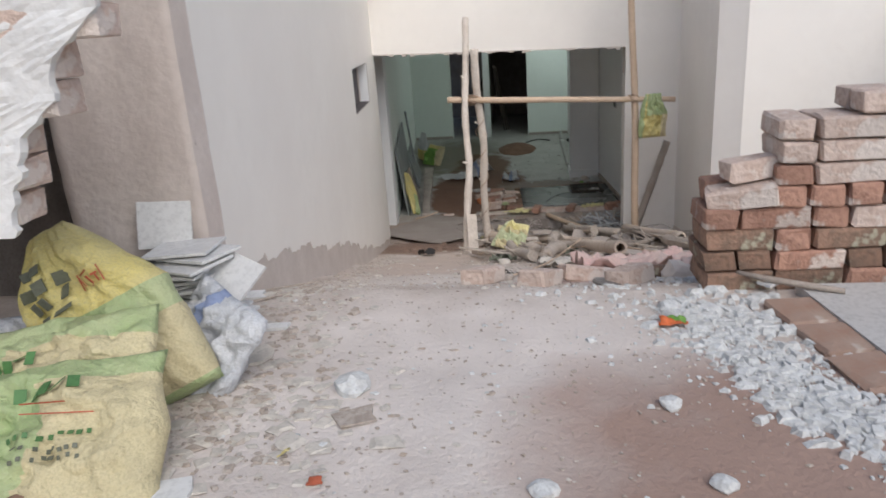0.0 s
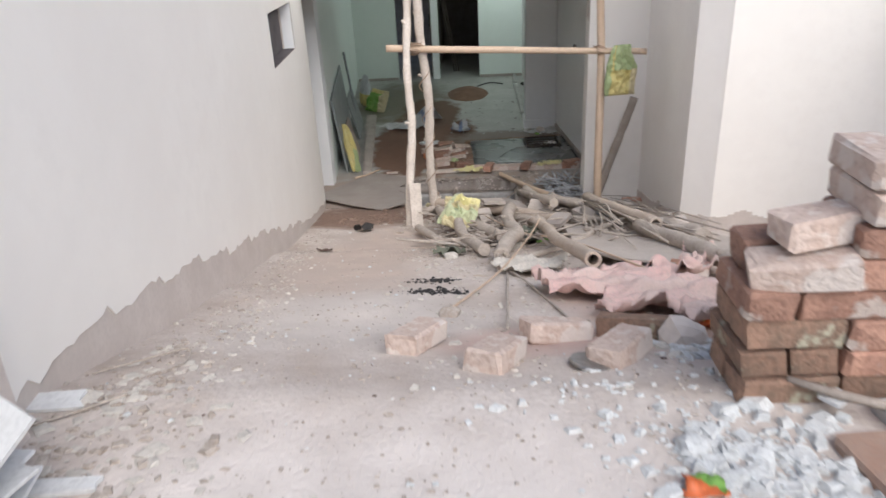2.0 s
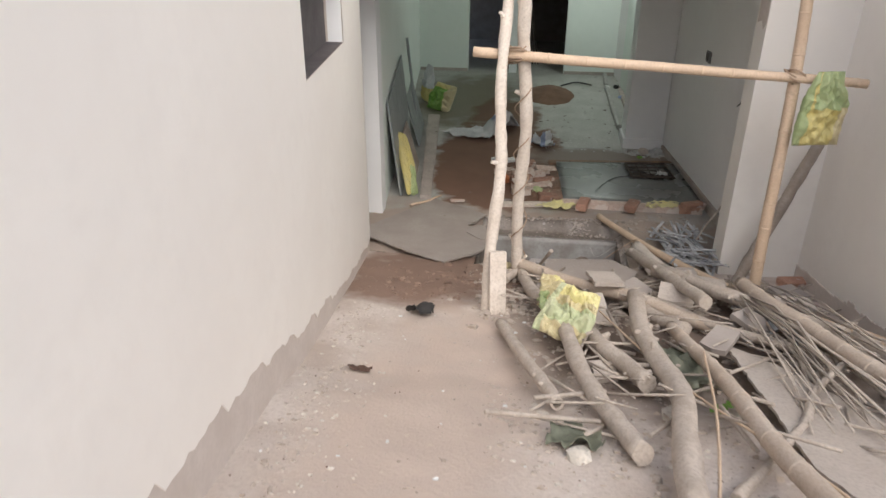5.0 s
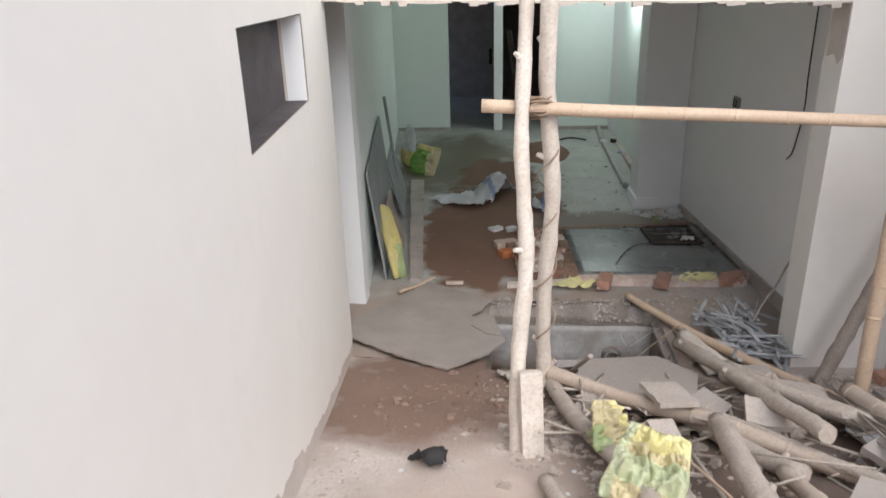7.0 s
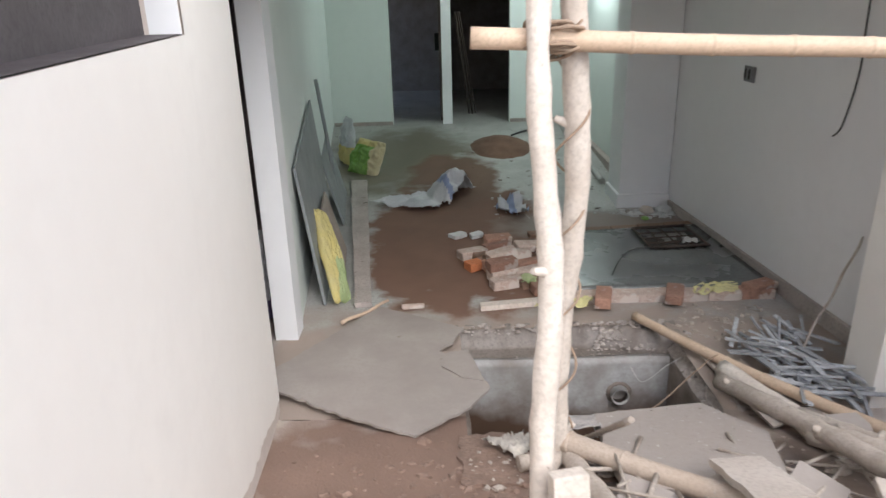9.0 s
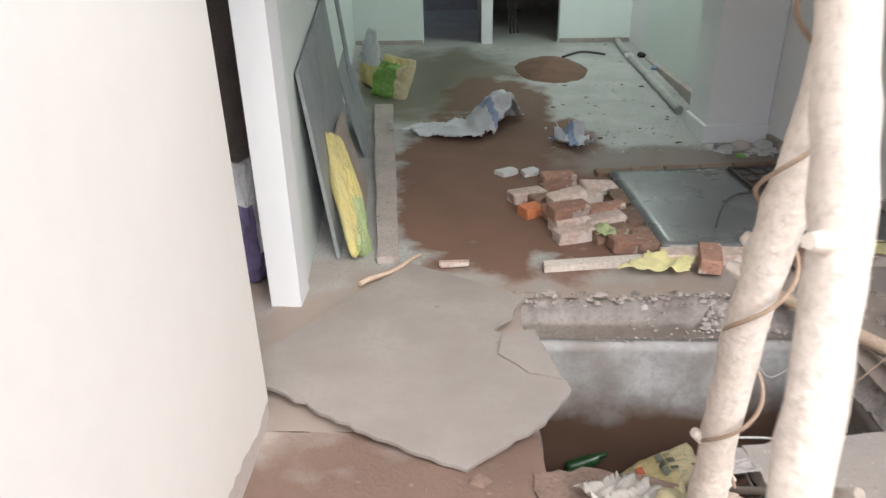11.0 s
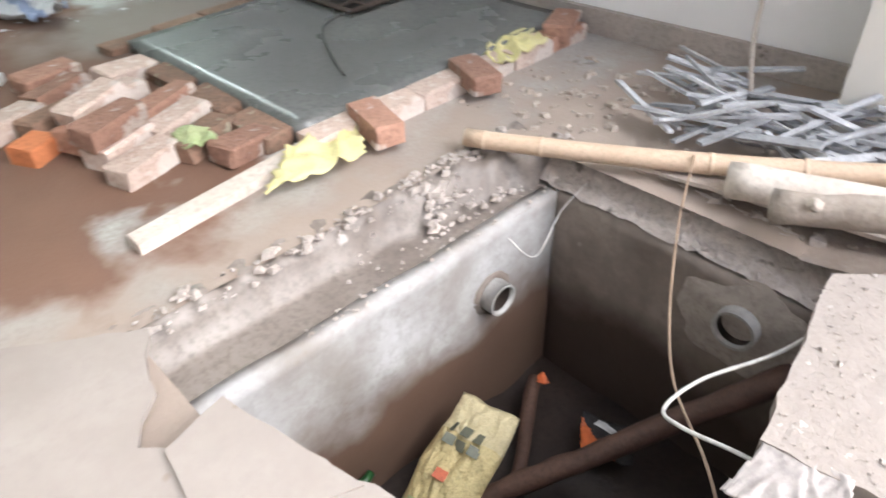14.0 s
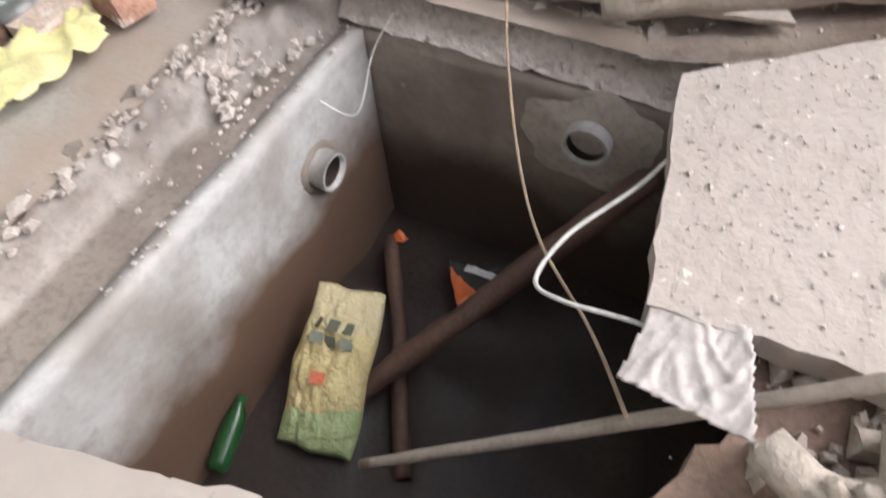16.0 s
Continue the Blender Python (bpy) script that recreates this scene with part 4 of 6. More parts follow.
scatter("earth_clods", [(80, disc(0.36, 6.5, 0.12, 0.16), 0.012, 0.05), (50, disc(0.62, 7.05, 0.15, 0.12), 0.012, 0.05), (160, along(0.6, 6.6, 0.95, 4.4, 0.12), 0.006, 0.028), (120, rect(0.9, 2.4, 4.0, 6.4), 0.01, 0.045), (120, rect(1.45, 2.1, 8.6, 9.15), 0.006, 0.03)], DUST_CHIP, "pale clods of earth and mortar on the ramp", "clods", 61, 0.7)
scatter("dry_leaves", [(70, rect(0.5, 1.7, 3.4, 5.4), 0.008, 0.03), (60, rect(-0.4, 0.5, 2.0, 5.0), 0.006, 0.02), (50, rect(1.0, 2.3, 2.2, 3.4), 0.008, 0.026), (40, rect(0.0, 1.0, 0.6, 2.0), 0.006, 0.02)], DUSTY_BAMBOO, "dry leaf and paper bits on the ramp", "leaves", 62, 0.10)
scatter("ramp_chips", [(260, along(lx(2) + 0.3, 2.2, lx(6.0) + 0.2, 6.0, 0.11), 0.004, 0.016), (160, rect(0.6, 1.9, 1.9, 3.0), 0.004, 0.022), (110, rect(0.5, 1.3, 3.0, 5.0), 0.005, 0.022), (40, disc(1.55, 2.35, 0.08, 0.07), 0.015, 0.04)], PAPER, "pale mortar chips strewn on the ramp", "chips", 63, 0.5)
scatter("dark_specks", [(120, rect(-0.5, 1.8, 1.8, 5.6), 0.003, 0.011), (50, rect(0.2, 1.9, 11.2, 13.8), 0.008, 0.03)], DARK_WOOD, "dark specks of bark and dirt on the ground", "specks", 64, 0.3)
scatter("pillar_foot_debris", [(110, along(1.75, 11.1, 2.15, 10.95, 0.07), 0.01, 0.05)], CHIP, "white plaster debris at the pillar foot", "rubble", 65, 0.6)
scatter("threshold_grit", [(260, rect(-0.8, 0.5, 6.7, 7.6), 0.003, 0.014), (110, rect(-0.5, 0.7, 6.6, 7.45), 0.008, 0.04), (60, disc(0.15, 7.2, 0.15, 0.15), 0.01, 0.05)], EARTH, "brown earth crumbs before the threshold", "grit", 66, 0.6)
scatter("burnt_scraps", [(130, disc(0.70, 3.78, 0.07, 0.05), 0.004, 0.016), (150, disc(0.72, 3.42, 0.08, 0.045), 0.004, 0.016)], BLACK, "charred black scraps on the ramp", "ash", 7, 0.6)
scatter("entrance_debris", [(320, rect(0.5, 2.6, 6.3, 7.3), 0.012, 0.06), (160, disc(2.35, 7.4, 0.2, 0.2), 0.012, 0.05)], DUST_CHIP, "heap of earth clods and broken bits under the poles", "debris", 9, 0.8)


def stone(x, y, s, mat, label, seed, flat=0.6, name="stone", cat="stone"):
    bm = bmesh.new()
    bmesh.ops.create_icosphere(bm, subdivisions=2, radius=s)
    for v in bm.verts:
        v.co *= 1 + 0.35 * noise.noise(v.co * (2.2 / s) * 0.6 + Vector((seed, 0, 0)))
        v.co.z *= flat
    ob = part(name, bm, mat)
    ob.matrix_world = pose(x, y, gz(x, y) + s * flat * 0.55, 0, 0, seed * 40)
    return tagged(ob, label, cat)


stone(0.45, 1.12, 0.052, CHIP, "lump of white plaster on the ground", 1, 0.55)
stone(1.30, 1.03, 0.03, CHIP, "small white stone on the ground", 2)
stone(0.97, 0.70, 0.035, CHIP, "flat pale stone on the ground", 3, 0.4)
stone(1.35, 0.72, 0.028, CHIP, "small pale stone on the ground", 4)
stone(1.42, 1.66, 0.04, CHIP, "pale stone beside the rubble strip", 5, 0.5)
stone(1.2, 4.98, 0.06, PAPER, "lump of pale plaster among the poles", 6)
stone(0.76, 4.52, 0.05, PAPER, "pale stone on the ramp", 7, 0.5)
stone(1.60, 2.38, 0.075, CEMENT, "broken grey concrete lump beside the bricks", 9, 0.8, "concrete_lump", "rubble")
stone(0.82, 2.95, 0.05, DUST_CHIP, "dusty lump on the ramp", 8, 0.45)


def chip_plate(x, y, w, d, h, rz, mat, label, name="broken_tile", cat="tile", tilt=0, z=None):
    bm = bmesh.new()
    rng = random.Random(int(x * 1000 + y * 77))
    pts = [(w * (u - 0.5) + rng.uniform(-0.12, 0.12) * w, d * (v - 0.5) + rng.uniform(-0.12, 0.12) * d) for u, v in ((0, 0), (0.5, -0.05), (1, 0), (1.05, 0.5), (1, 1), (0, 1))]
    lo, hi = [bm.verts.new((a, b, 0)) for a, b in pts], [bm.verts.new((a, b, h)) for a, b in pts]
    bm.faces.new(hi)
    bm.faces.new(lo[::-1])
    for k in range(6):
        bm.faces.new((lo[k], lo[(k + 1) % 6], hi[(k + 1) % 6], hi[k]))
    ob = part(name, bm, mat)
    ob.matrix_world = pose(x, y, (gz(x, y) if z is None else z) + 0.004, tilt, 0, rz)
    return tagged(ob, label, cat)


chip_plate(0.49, 0.97, 0.10, 0.07, 0.006, 20, DUST_CHIP, "broken brown tile piece on the ground")
chip_plate(0.03, 1.55, 0.16, 0.045, 0.012, 5, TILE, "broken strip of white tile on the ground")
chip_plate(0.10, 0.62, 0.17, 0.12, 0.012, 20, TILE, "broken white tile piece on the ground")
chip_plate(-0.18, 1.86, 0.20, 0.08, 0.01, 5, TILE, "broken white tile strip on the ground")
chip_plate(0.07, 1.32, 0.12, 0.10, 0.01, 40, PAPER, "broken pale plaster flake on the ground")
chip_plate(1.78, 1.80, 0.06, 0.05, 0.01, 40, TILE, "white chip on the platform", z=1.722)
bm = bmesh.new()
tube(bm, [(1.68, 1.83, 1.76), (1.78, 1.78, 1.748), (1.99, 1.70, 1.732)], [0.008, 0.012, 0.01], 6)
tagged(part("wood_strip", bm, PLANK), "thin pale wooden strip leaning on the rubble", "wood strip")
# a flat iron cover lying on the ramp
bm = bmesh.new()
tube(bm, [(1.27, 2.13, gz(1.27, 2.13) + 0.004), (1.272, 2.132, gz(1.27, 2.13) + 0.016)], [0.065, 0.06], 20)
tagged(part("round_cover", bm, METAL), "small round rusty iron cover on the ramp", "cover")


def wrapper(x, y, s, mats, label, seed):
    ob = crumpled("wrapper", [(x - s, y - s * 0.7), (x + s, y - s * 0.6), (x + s * 0.8, y + s * 0.8), (x - s * 0.7, y + s * 0.7)], mats[0], seed, s / 5, 0.006, 0.03, 16, print_mat=mats[1:], print_fn=lambda a, b: (1 if (a - x) * 0.8 + (b - y) > 0.2 * s else 0) if len(mats) > 1 else 0)
    return tagged(ob, label, "wrapper")


wrapper(1.40, 1.53, 0.045, [ORANGE, BRIGHT_GREEN], "crumpled orange and green snack wrapper", 3)
wrapper(1.80, 2.62, 0.06, [ORANGE, YELLOW], "crumpled orange and yellow wrapper", 4)
wrapper(0.46, 0.71, 0.018, [RED_INK], "small red scrap on the ground", 5)
wrapper(0.36, 0.80, 0.016, [YELLOW], "small yellow scrap on the ground", 6)
tagged(crumpled("black_rag", [(-0.22, 6.28), (-0.06, 6.26), (-0.04, 6.36), (-0.12, 6.44), (-0.2, 6.4)], BLACK, 5, 0.015, 0.01, 0.07, 11), "crumpled black rag on the ramp", "rag")
tagged(crumpled("brown_scrap", [(-0.34, 5.32), (-0.22, 5.30), (-0.22, 5.36), (-0.33, 5.38)], DARK_WOOD, 6, 0.012, 0.006, 0.02, 14), "brown scrap of bark on the ramp", "scrap")
tagged(crumpled("dark_cloth", [(0.64, 4.58), (0.84, 4.54), (0.86, 4.68), (0.74, 4.76), (0.66, 4.72)], INK, 7, 0.018, 0.01, 0.08, 11), "crumpled dark cloth cap on the ramp", "cloth")
tagged(crumpled("paper_sheet", [(1.01, 4.03), (1.21, 3.78), (1.39, 3.94), (1.49, 4.29), (1.32, 4.22), (1.21, 4.28)], PAPER, 8, 0.014, 0.006, 0.05, 8, pleat=0.9), "crumpled dirty cream paper sheet", "paper")
for k, (outline, amp, fq) in enumerate((([(1.20, 3.46), (1.26, 3.14), (1.50, 3.10), (1.41, 2.90), (1.47, 2.77), (1.62, 2.80), (1.70, 2.73), (1.64, 2.50), (1.68, 2.40), (1.80, 2.60), (1.98, 3.08), (1.83, 3.27), (1.74, 3.50), (1.76, 3.62), (1.46, 3.66)], 0.085, 7.5),
                                        ([(1.73, 3.52), (1.95, 3.44), (2.22, 3.74), (2.30, 4.20), (2.14, 4.18), (2.02, 3.80), (1.78, 3.66)], 0.10, 8.0))):
    tagged(crumpled("pink_cloth", outline, PINK, 9 + 20 * k, 0.011, 0.008, amp, fq, pleat=(0.2, 1.1)[k]), "faded pink cloth heaped on the ramp" if k == 0 else "twisted end of faded pink cloth by the poles", "cloth")
tagged(crumpled("grey_bag", [(1.26, 5.85), (1.46, 5.95), (1.46, 5.4), (1.32, 5.2), (1.25, 5.5)], INK, 10, 0.03, 0.02, 0.12, 6), "crumpled dark grey plastic bag among the poles", "bag")
tagged(crumpled("white_cloth", [(1.92, 6.85), (2.08, 6.9), (2.25, 6.35), (2.06, 6.02), (1.9, 6.2)], WHITE_BAG, 11, 0.03, 0.06, 0.12, 6), "crumpled dusty white plastic sheet", "plastic sheet")
tagged(crumpled("green_rag", [(1.38, 5.0), (1.52, 5.12), (1.5, 5.2), (1.36, 5.1)], BRIGHT_GREEN, 12, 0.02, 0.01, 0.06, 10), "scrap of green plastic among the poles", "scrap")

# ---------- scaffold at the entrance ----------
SC = "scaffold poles at the entrance"
post = pole("scaffold_post", (0.305, 6.46, 0.24), (0.336, 7.36, 2.70), 0.042, 0.034, PALE_POLE, 0.07, 3, knots=5, label="crooked pale wooden scaffold post", category="scaffold post", group=SC)
pole("scaffold_post", (0.475, 7.36, 0.0), (0.43, 7.10, 2.38), 0.045, 0.042, PALE_POLE, 0.045, 8, knots=6, label="crooked wooden scaffold post with rope wound round it", category="scaffold post", group=SC)
pole("scaffold_post", (2.15, 7.03, 0.1), (2.05, 7.12, 3.3), 0.04, 0.032, BAMBOO, 0.02, 5, bamboo=True, label="upright bamboo scaffold post beside the entrance", category="scaffold post", group=SC)
pole("scaffold_rail", (0.11, 7.10, 1.86), (2.52, 7.03, 1.745), 0.034, 0.028, BAMBOO, 0.015, 7, bamboo=True, hollow=True, label="level bamboo rail lashed to the scaffold posts", category="scaffold rail", group=SC)
pole("brace_board", (2.17, 7.56, 0.02), (2.57, 7.62, 1.20), 0.045, 0.04, PLANK, 0.0, 9, label="grey wooden brace leaning by the entrance", category="brace")
bm = bmesh.new()
box(bm, -0.055, 0.055, -0.03, 0.03, -0.03, 0.42)
bevelled(bm, 0.008)
for v in bm.verts:
    v.co.x += 0.006 * noise.noise(v.co * 30)
ob = part("wood_stub", bm, PALE_POLE)
ob.matrix_world = pose(0.36, 6.43, gz(0.33, 6.44), -14, 1, 12)
tagged(ob, "short split wooden stub tied to a scaffold post", "wood stub")


def lashing(c, d, r, turns, seed, label, spread=0.05):
    rng = random.Random(seed)
    bm = bmesh.new()
    c, d = Vector(c), Vector(d).normalized()
    for s in range(turns):
        tl = Vector((rng.uniform(-0.5, 0.5), rng.uniform(-0.5, 0.5), rng.uniform(-0.5, 0.5)))
        ax = (d + tl).normalized()
        a = ax.cross(Vector((0.3, 0.2, 1))).normalized()
        b = ax.cross(a)
        o = c + Vector((rng.uniform(-1, 1), rng.uniform(-1, 1), rng.uniform(-1, 1))) * spread * 0.5
        tube(bm, [o + (a * math.cos(k * 0.45) + b * math.sin(k * 0.45)) * r for k in range(15)], 0.006, 5)
    return tagged(part("rope_lashing", bm, ROPE), label, "rope")


lashing((0.36, 7.10, 1.85), (0, 0.2, 1), 0.062, 16, 2, "jute rope lashing on the scaffold joint", 0.07)
lashing((2.10, 7.06, 1.765), (0.3, 0, 1), 0.05, 8, 3, "jute rope lashing on the scaffold joint")
bm = bmesh.new()
pts = []
for k in range(150):
    u = k / 149
    c = Vector((0.475, 7.36, 0.0)).lerp(Vector((0.43, 7.10, 2.38)), 0.12 + 0.68 * u)
    pts.append(c + Vector((math.cos(u * 30), math.sin(u * 30), 0)) * 0.054)
tube(bm, pts, 0.005, 5)
tagged(part("wound_cord", bm, ROPE), "thin cord wound round a scaffold post", "cord")
# yellow sack tied to the rail end
ts = sack("tied_sack", pose(2.29, 7.0, 1.36, 0, 0, 12), 0.30, 0.46, 0.13, [YELLOW, GREEN, CREAM], lambda u, v: 1 if (v > 0.52 and u > 0.2) or u < 0.13 else (2 if u > 0.75 else 0), 4, 0.45, 0.07)
tagged(ts, "dusty yellow and green plastic sack tied to the scaffold", "sack")

# ---------- heap of poles, boards and twigs ----------
HP = "heap of old poles on the ramp"
heap = [
    ((0.40, 6.10), (0.69, 4.92), 0.05, 0.05, 0.034, BARK, 0.02, 0, True), ((0.50, 7.45), (0.98, 4.5), 0.06, 0.06, 0.045, BARK, 0.08, 0, False),
    ((1.24, 6.55), (1.08, 4.12), 0.16, 0.08, 0.052, BARK, 0.08, 0, False), ((0.47, 7.355), (1.85, 6.12), 0.14, 0.06, 0.045, DUSTY_BAMBOO, 0.03, 1, False),
    ((0.85, 6.1), (1.12, 5.25), 0.08, 0.09, 0.05, BARK, 0.04, 0, False), ((1.42, 8.0), (1.62, 6.3), 0.10, 0.22, 0.045, BARK, 0.03, 0, False),
    ((2.02, 6.95), (2.18, 4.95), 0.20, 0.16, 0.05, DUSTY_BAMBOO, 0.03, 1, True), ((2.42, 6.1), (2.36, 4.5), 0.10, 0.12, 0.055, BARK, 0.05, 0, False),
    ((1.05, 7.1), (2.08, 5.75), 0.10, 0.12, 0.03, BARK, 0.03, 0, False), ((1.50, 7.3), (2.35, 6.1), 0.16, 0.14, 0.05, BARK, 0.04, 0, False),
    ((1.62, 7.6), (2.1, 6.6), 0.10, 0.10, 0.045, BARK, 0.03, 0, False), ((1.1, 7.0), (1.5, 6.2), 0.06, 0.06, 0.05, BARK, 0.05, 0, False), ((2.5, 6.4), (2.62, 5.2), 0.05, 0.05, 0.05, BARK, 0.05, 0, False),
]
for k, (a, b, za, zb, r, mat, bend, bam, hol) in enumerate(heap):
    pole("bamboo_cane" if bam else "wooden_pole", (*a, gz(*a) + za), (*b, gz(*b) + zb), r, r * 0.9, mat, bend, 11 + k, bamboo=bool(bam), knots=0 if bam else 3, hollow=hol, splinter=k == 2,
         label="dusty bamboo cane lying on the heap" if bam else "dusty weathered wooden pole lying on the heap", category="bamboo" if bam else "pole", group=HP)
pole("bamboo_cane", (1.22, 8.88, 0.02), (2.62, 6.12, 0.46), 0.028, 0.04, BAMBOO, 0.02, 31, bamboo=True, hollow=True, sag=0.12, label="long pale bamboo cane lying across the chamber corner", category="bamboo", group=HP)
pole("thick_bamboo", (1.42, 6.2, 0.44), (1.50, 3.48, 1.31), 0.036, 0.041, DUSTY_BAMBOO, 0.04, 33, bamboo=True, hollow=True, label="thick hollow dusty bamboo cane", category="bamboo", group=HP)
pole("wooden_pole", (1.49, 8.15, 0.05), (1.70, 7.35, 0.13), 0.05, 0.055, PALE_POLE, 0.02, 35, knots=1, label="pale thick pole end beside the chamber", category="pole", group=HP)
pole("wooden_pole", (1.25, 4.3, gz(1.25, 4.3) + 0.03), (2.1, 5.55, gz(2.1, 5.55) + 0.17), 0.022, 0.016, BARK, 0.06, 36, knots=1, label="thin forked branch on the heap", category="branch", group=HP)


def flat_board(name, pts, thick, mat, label, category="board", lift=0.03, jag=0.0, seed=0):
    """A thin board or slab with the given plan outline, following the ground; edges broken where jag is set."""
    rng = random.Random(seed)
    fine = []
    for (x0, y0), (x1, y1) in zip(pts, pts[1:] + pts[:1]):
        n = max(1, int(math.hypot(x1 - x0, y1 - y0) / 0.04)) if jag else 1
        for k in range(n):
            u = k / n
            fine.append((x0 + (x1 - x0) * u + (rng.uniform(-jag, jag) if k else 0), y0 + (y1 - y0) * u + (rng.uniform(-jag, jag) if k else 0)))
    cx, cy = sum(p[0] for p in pts) / len(pts), sum(p[1] for p in pts) / len(pts)
    a = np.array([[p[0], p[1], 1] for p in pts])
    zz = np.array([gz(*p) for p in pts]) + (np.array(lift) if isinstance(lift, (list, tuple)) else lift)
    co = np.linalg.lstsq(a, zz, rcond=None)[0]
    bm = bmesh.new()
    lo = [bm.verts.new((x, y, co @ (x, y, 1))) for x, y in fine]
    hi = [bm.verts.new((x, y, co @ (x, y, 1) + thick)) for x, y in fine]
    bm.faces.new(hi)
    bm.faces.new(lo[::-1])
    for k in range(len(fine)):
        j = (k + 1) % len(fine)
        bm.faces.new((lo[k], lo[j], hi[j], hi[k]))
    bmesh.ops.recalc_face_normals(bm, faces=bm.faces)
    return tagged(part(name, bm, mat), label, category)


flat_board("ply_board", [(1.66, 5.95), (1.56, 4.5), (1.70, 3.95), (1.96, 3.72), (2.26, 3.95), (2.12, 4.7), (1.84, 5.6)], 0.014, BOARD, "large dusty grey board lying under the poles", lift=0.07, jag=0.006, seed=1)
flat_board("ply_board", [(1.75, 7.2), (1.95, 7.1), (1.9, 6.8), (1.72, 6.9)], 0.014, BOARD, "small dusty board piece on the heap", lift=0.16, seed=2)
flat_board("ply_board", [(2.25, 5.0), (2.5, 5.05), (2.5, 4.78), (2.28, 4.75)], 0.014, BOARD, "small dusty board piece on the heap", lift=0.14, seed=3)
flat_board("ply_board", [(1.47, 8.40), (1.74, 8.1), (1.72, 7.72), (1.52, 7.62)], 0.012, BOARD, "small dusty board beside the chamber", lift=0.02, jag=0.004, seed=4)
flat_board("ply_board", [(2.3, 4.2), (2.6, 4.9), (2.75, 4.8), (2.45, 4.1)], 0.014, BOARD, "dusty board at the foot of the heap", lift=0.05, jag=0.004, seed=7)
flat_board("cover_slab", [(1.235, 7.785), (0.70, 7.69), (0.685, 7.45), (0.66, 7.36), (0.68, 6.98), (1.28, 6.98), (1.40, 7.45)], 0.05, ROUGHSLAB, "rough pale concrete cover slab tilted over the chamber edge", "slab", lift=0.045, jag=0.005, seed=5)
flat_board("ply_board", [(0.96, 7.0), (1.16, 7.02), (1.2, 6.72), (1.0, 6.68)], 0.03, BOARD, "dusty broken board piece on the heap", lift=0.18, jag=0.006, seed=6)
for k, (x, y, w, d, rz, zz) in enumerate(((1.55, 6.7, 0.24, 0.18, -20, 0.14), (1.9, 6.3, 0.16, 0.22, 35, 0.10), (1.2, 5.9, 0.16, 0.12, 60, 0.06), (1.62, 5.9, 0.14, 0.2, -40, 0.1), (0.95, 5.5, 0.1, 0.14, 15, 0.03), (1.75, 7.45, 0.2, 0.16, 5, 0.08), (1.05, 6.95, 0.20, 0.14, 20, 0.08), (0.72, 6.92, 0.22, 0.16, -30, 0.05), (1.0, 6.45, 0.12, 0.3, 10, 0.06), (1.3, 6.9, 0.18, 0.2, 50, 0.10), (2.3, 6.7, 0.2, 0.16, 10, 0.1), (2.45, 7.2, 0.22, 0.18, 30, 0.06), (2.42, 5.35, 0.25, 0.2, 15, 0.12))):
    chip_plate(x, y, w, d, 0.035, rz, SLABSTONE if k % 2 else BOARD, "broken slab piece in the heap", "broken_slab", "slab", tilt=8, z=gz(x, y) + zz)

# twigs, wires and slats
rng = random.Random(21)
bm = bmesh.new()
for k in range(60):
    a = (rng.uniform(1.9, 2.35), rng.uniform(6.2, 7.2))
    b = (a[0] + rng.uniform(-0.3, 0.25), a[1] - rng.uniform(0.9, 2.3))
    h = rng.uniform(0.06, 0.2)
    mid = ((a[0] + b[0]) / 2 + rng.uniform(-0.06, 0.06), (a[1] + b[1]) / 2)
    tube(bm, [(*a, gz(*a) + h), (*mid, gz(*mid) + h + rng.uniform(0, 0.08)), (*b, gz(*b) + h)], rng.uniform(0.004, 0.008), 5)
for k in range(170):
    a = (rng.uniform(0.6, 2.5), rng.uniform(4.6, 7.3))
    th, ln = rng.uniform(0, 6.28), rng.uniform(0.15, 0.5)
    b = (a[0] + math.cos(th) * ln, min(a[1] + math.sin(th) * ln, 7.4))
    tube(bm, [(*a, gz(*a) + rng.uniform(0.02, 0.14)), (*b, gz(*b) + rng.uniform(0.02, 0.16))], rng.uniform(0.004, 0.011), 5)
tagged(part("twigs", bm, BARK), "tangle of thin dry twigs and canes", "twigs", kind="stuff")
OFFCUT = material("grey_offcuts", (0.46, 0.47, 0.48), 0.6, (0.30, 0.30, 0.31), 12, 60, 0.2, vary=0.35)
slats = tagged(empty("slat_heap", pose(1.85, 8.15, 0)), "heap of grey cut strips beside the wall", "strips")
bpy.context.view_layer.update()
for k in range(80):
    a = Vector((rng.uniform(1.72, 2.12), rng.uniform(7.8, 8.6), rng.uniform(0.0, 0.10)))
    th, ln = rng.uniform(-0.9, 1.1) + 1.9, rng.uniform(0.12, 0.42)
    m = Matrix.Translation(a) @ Euler((rng.uniform(-0.3, 0.4), rng.uniform(-0.3, 0.3), th)).to_matrix().to_4x4()
    w = rng.uniform(0.007, 0.016)
    bm = bmesh.new()
    box(bm, -ln / 2, ln / 2, -w, w, -0.004, 0.006, m)
    part("slat", bm, OFFCUT, slats)


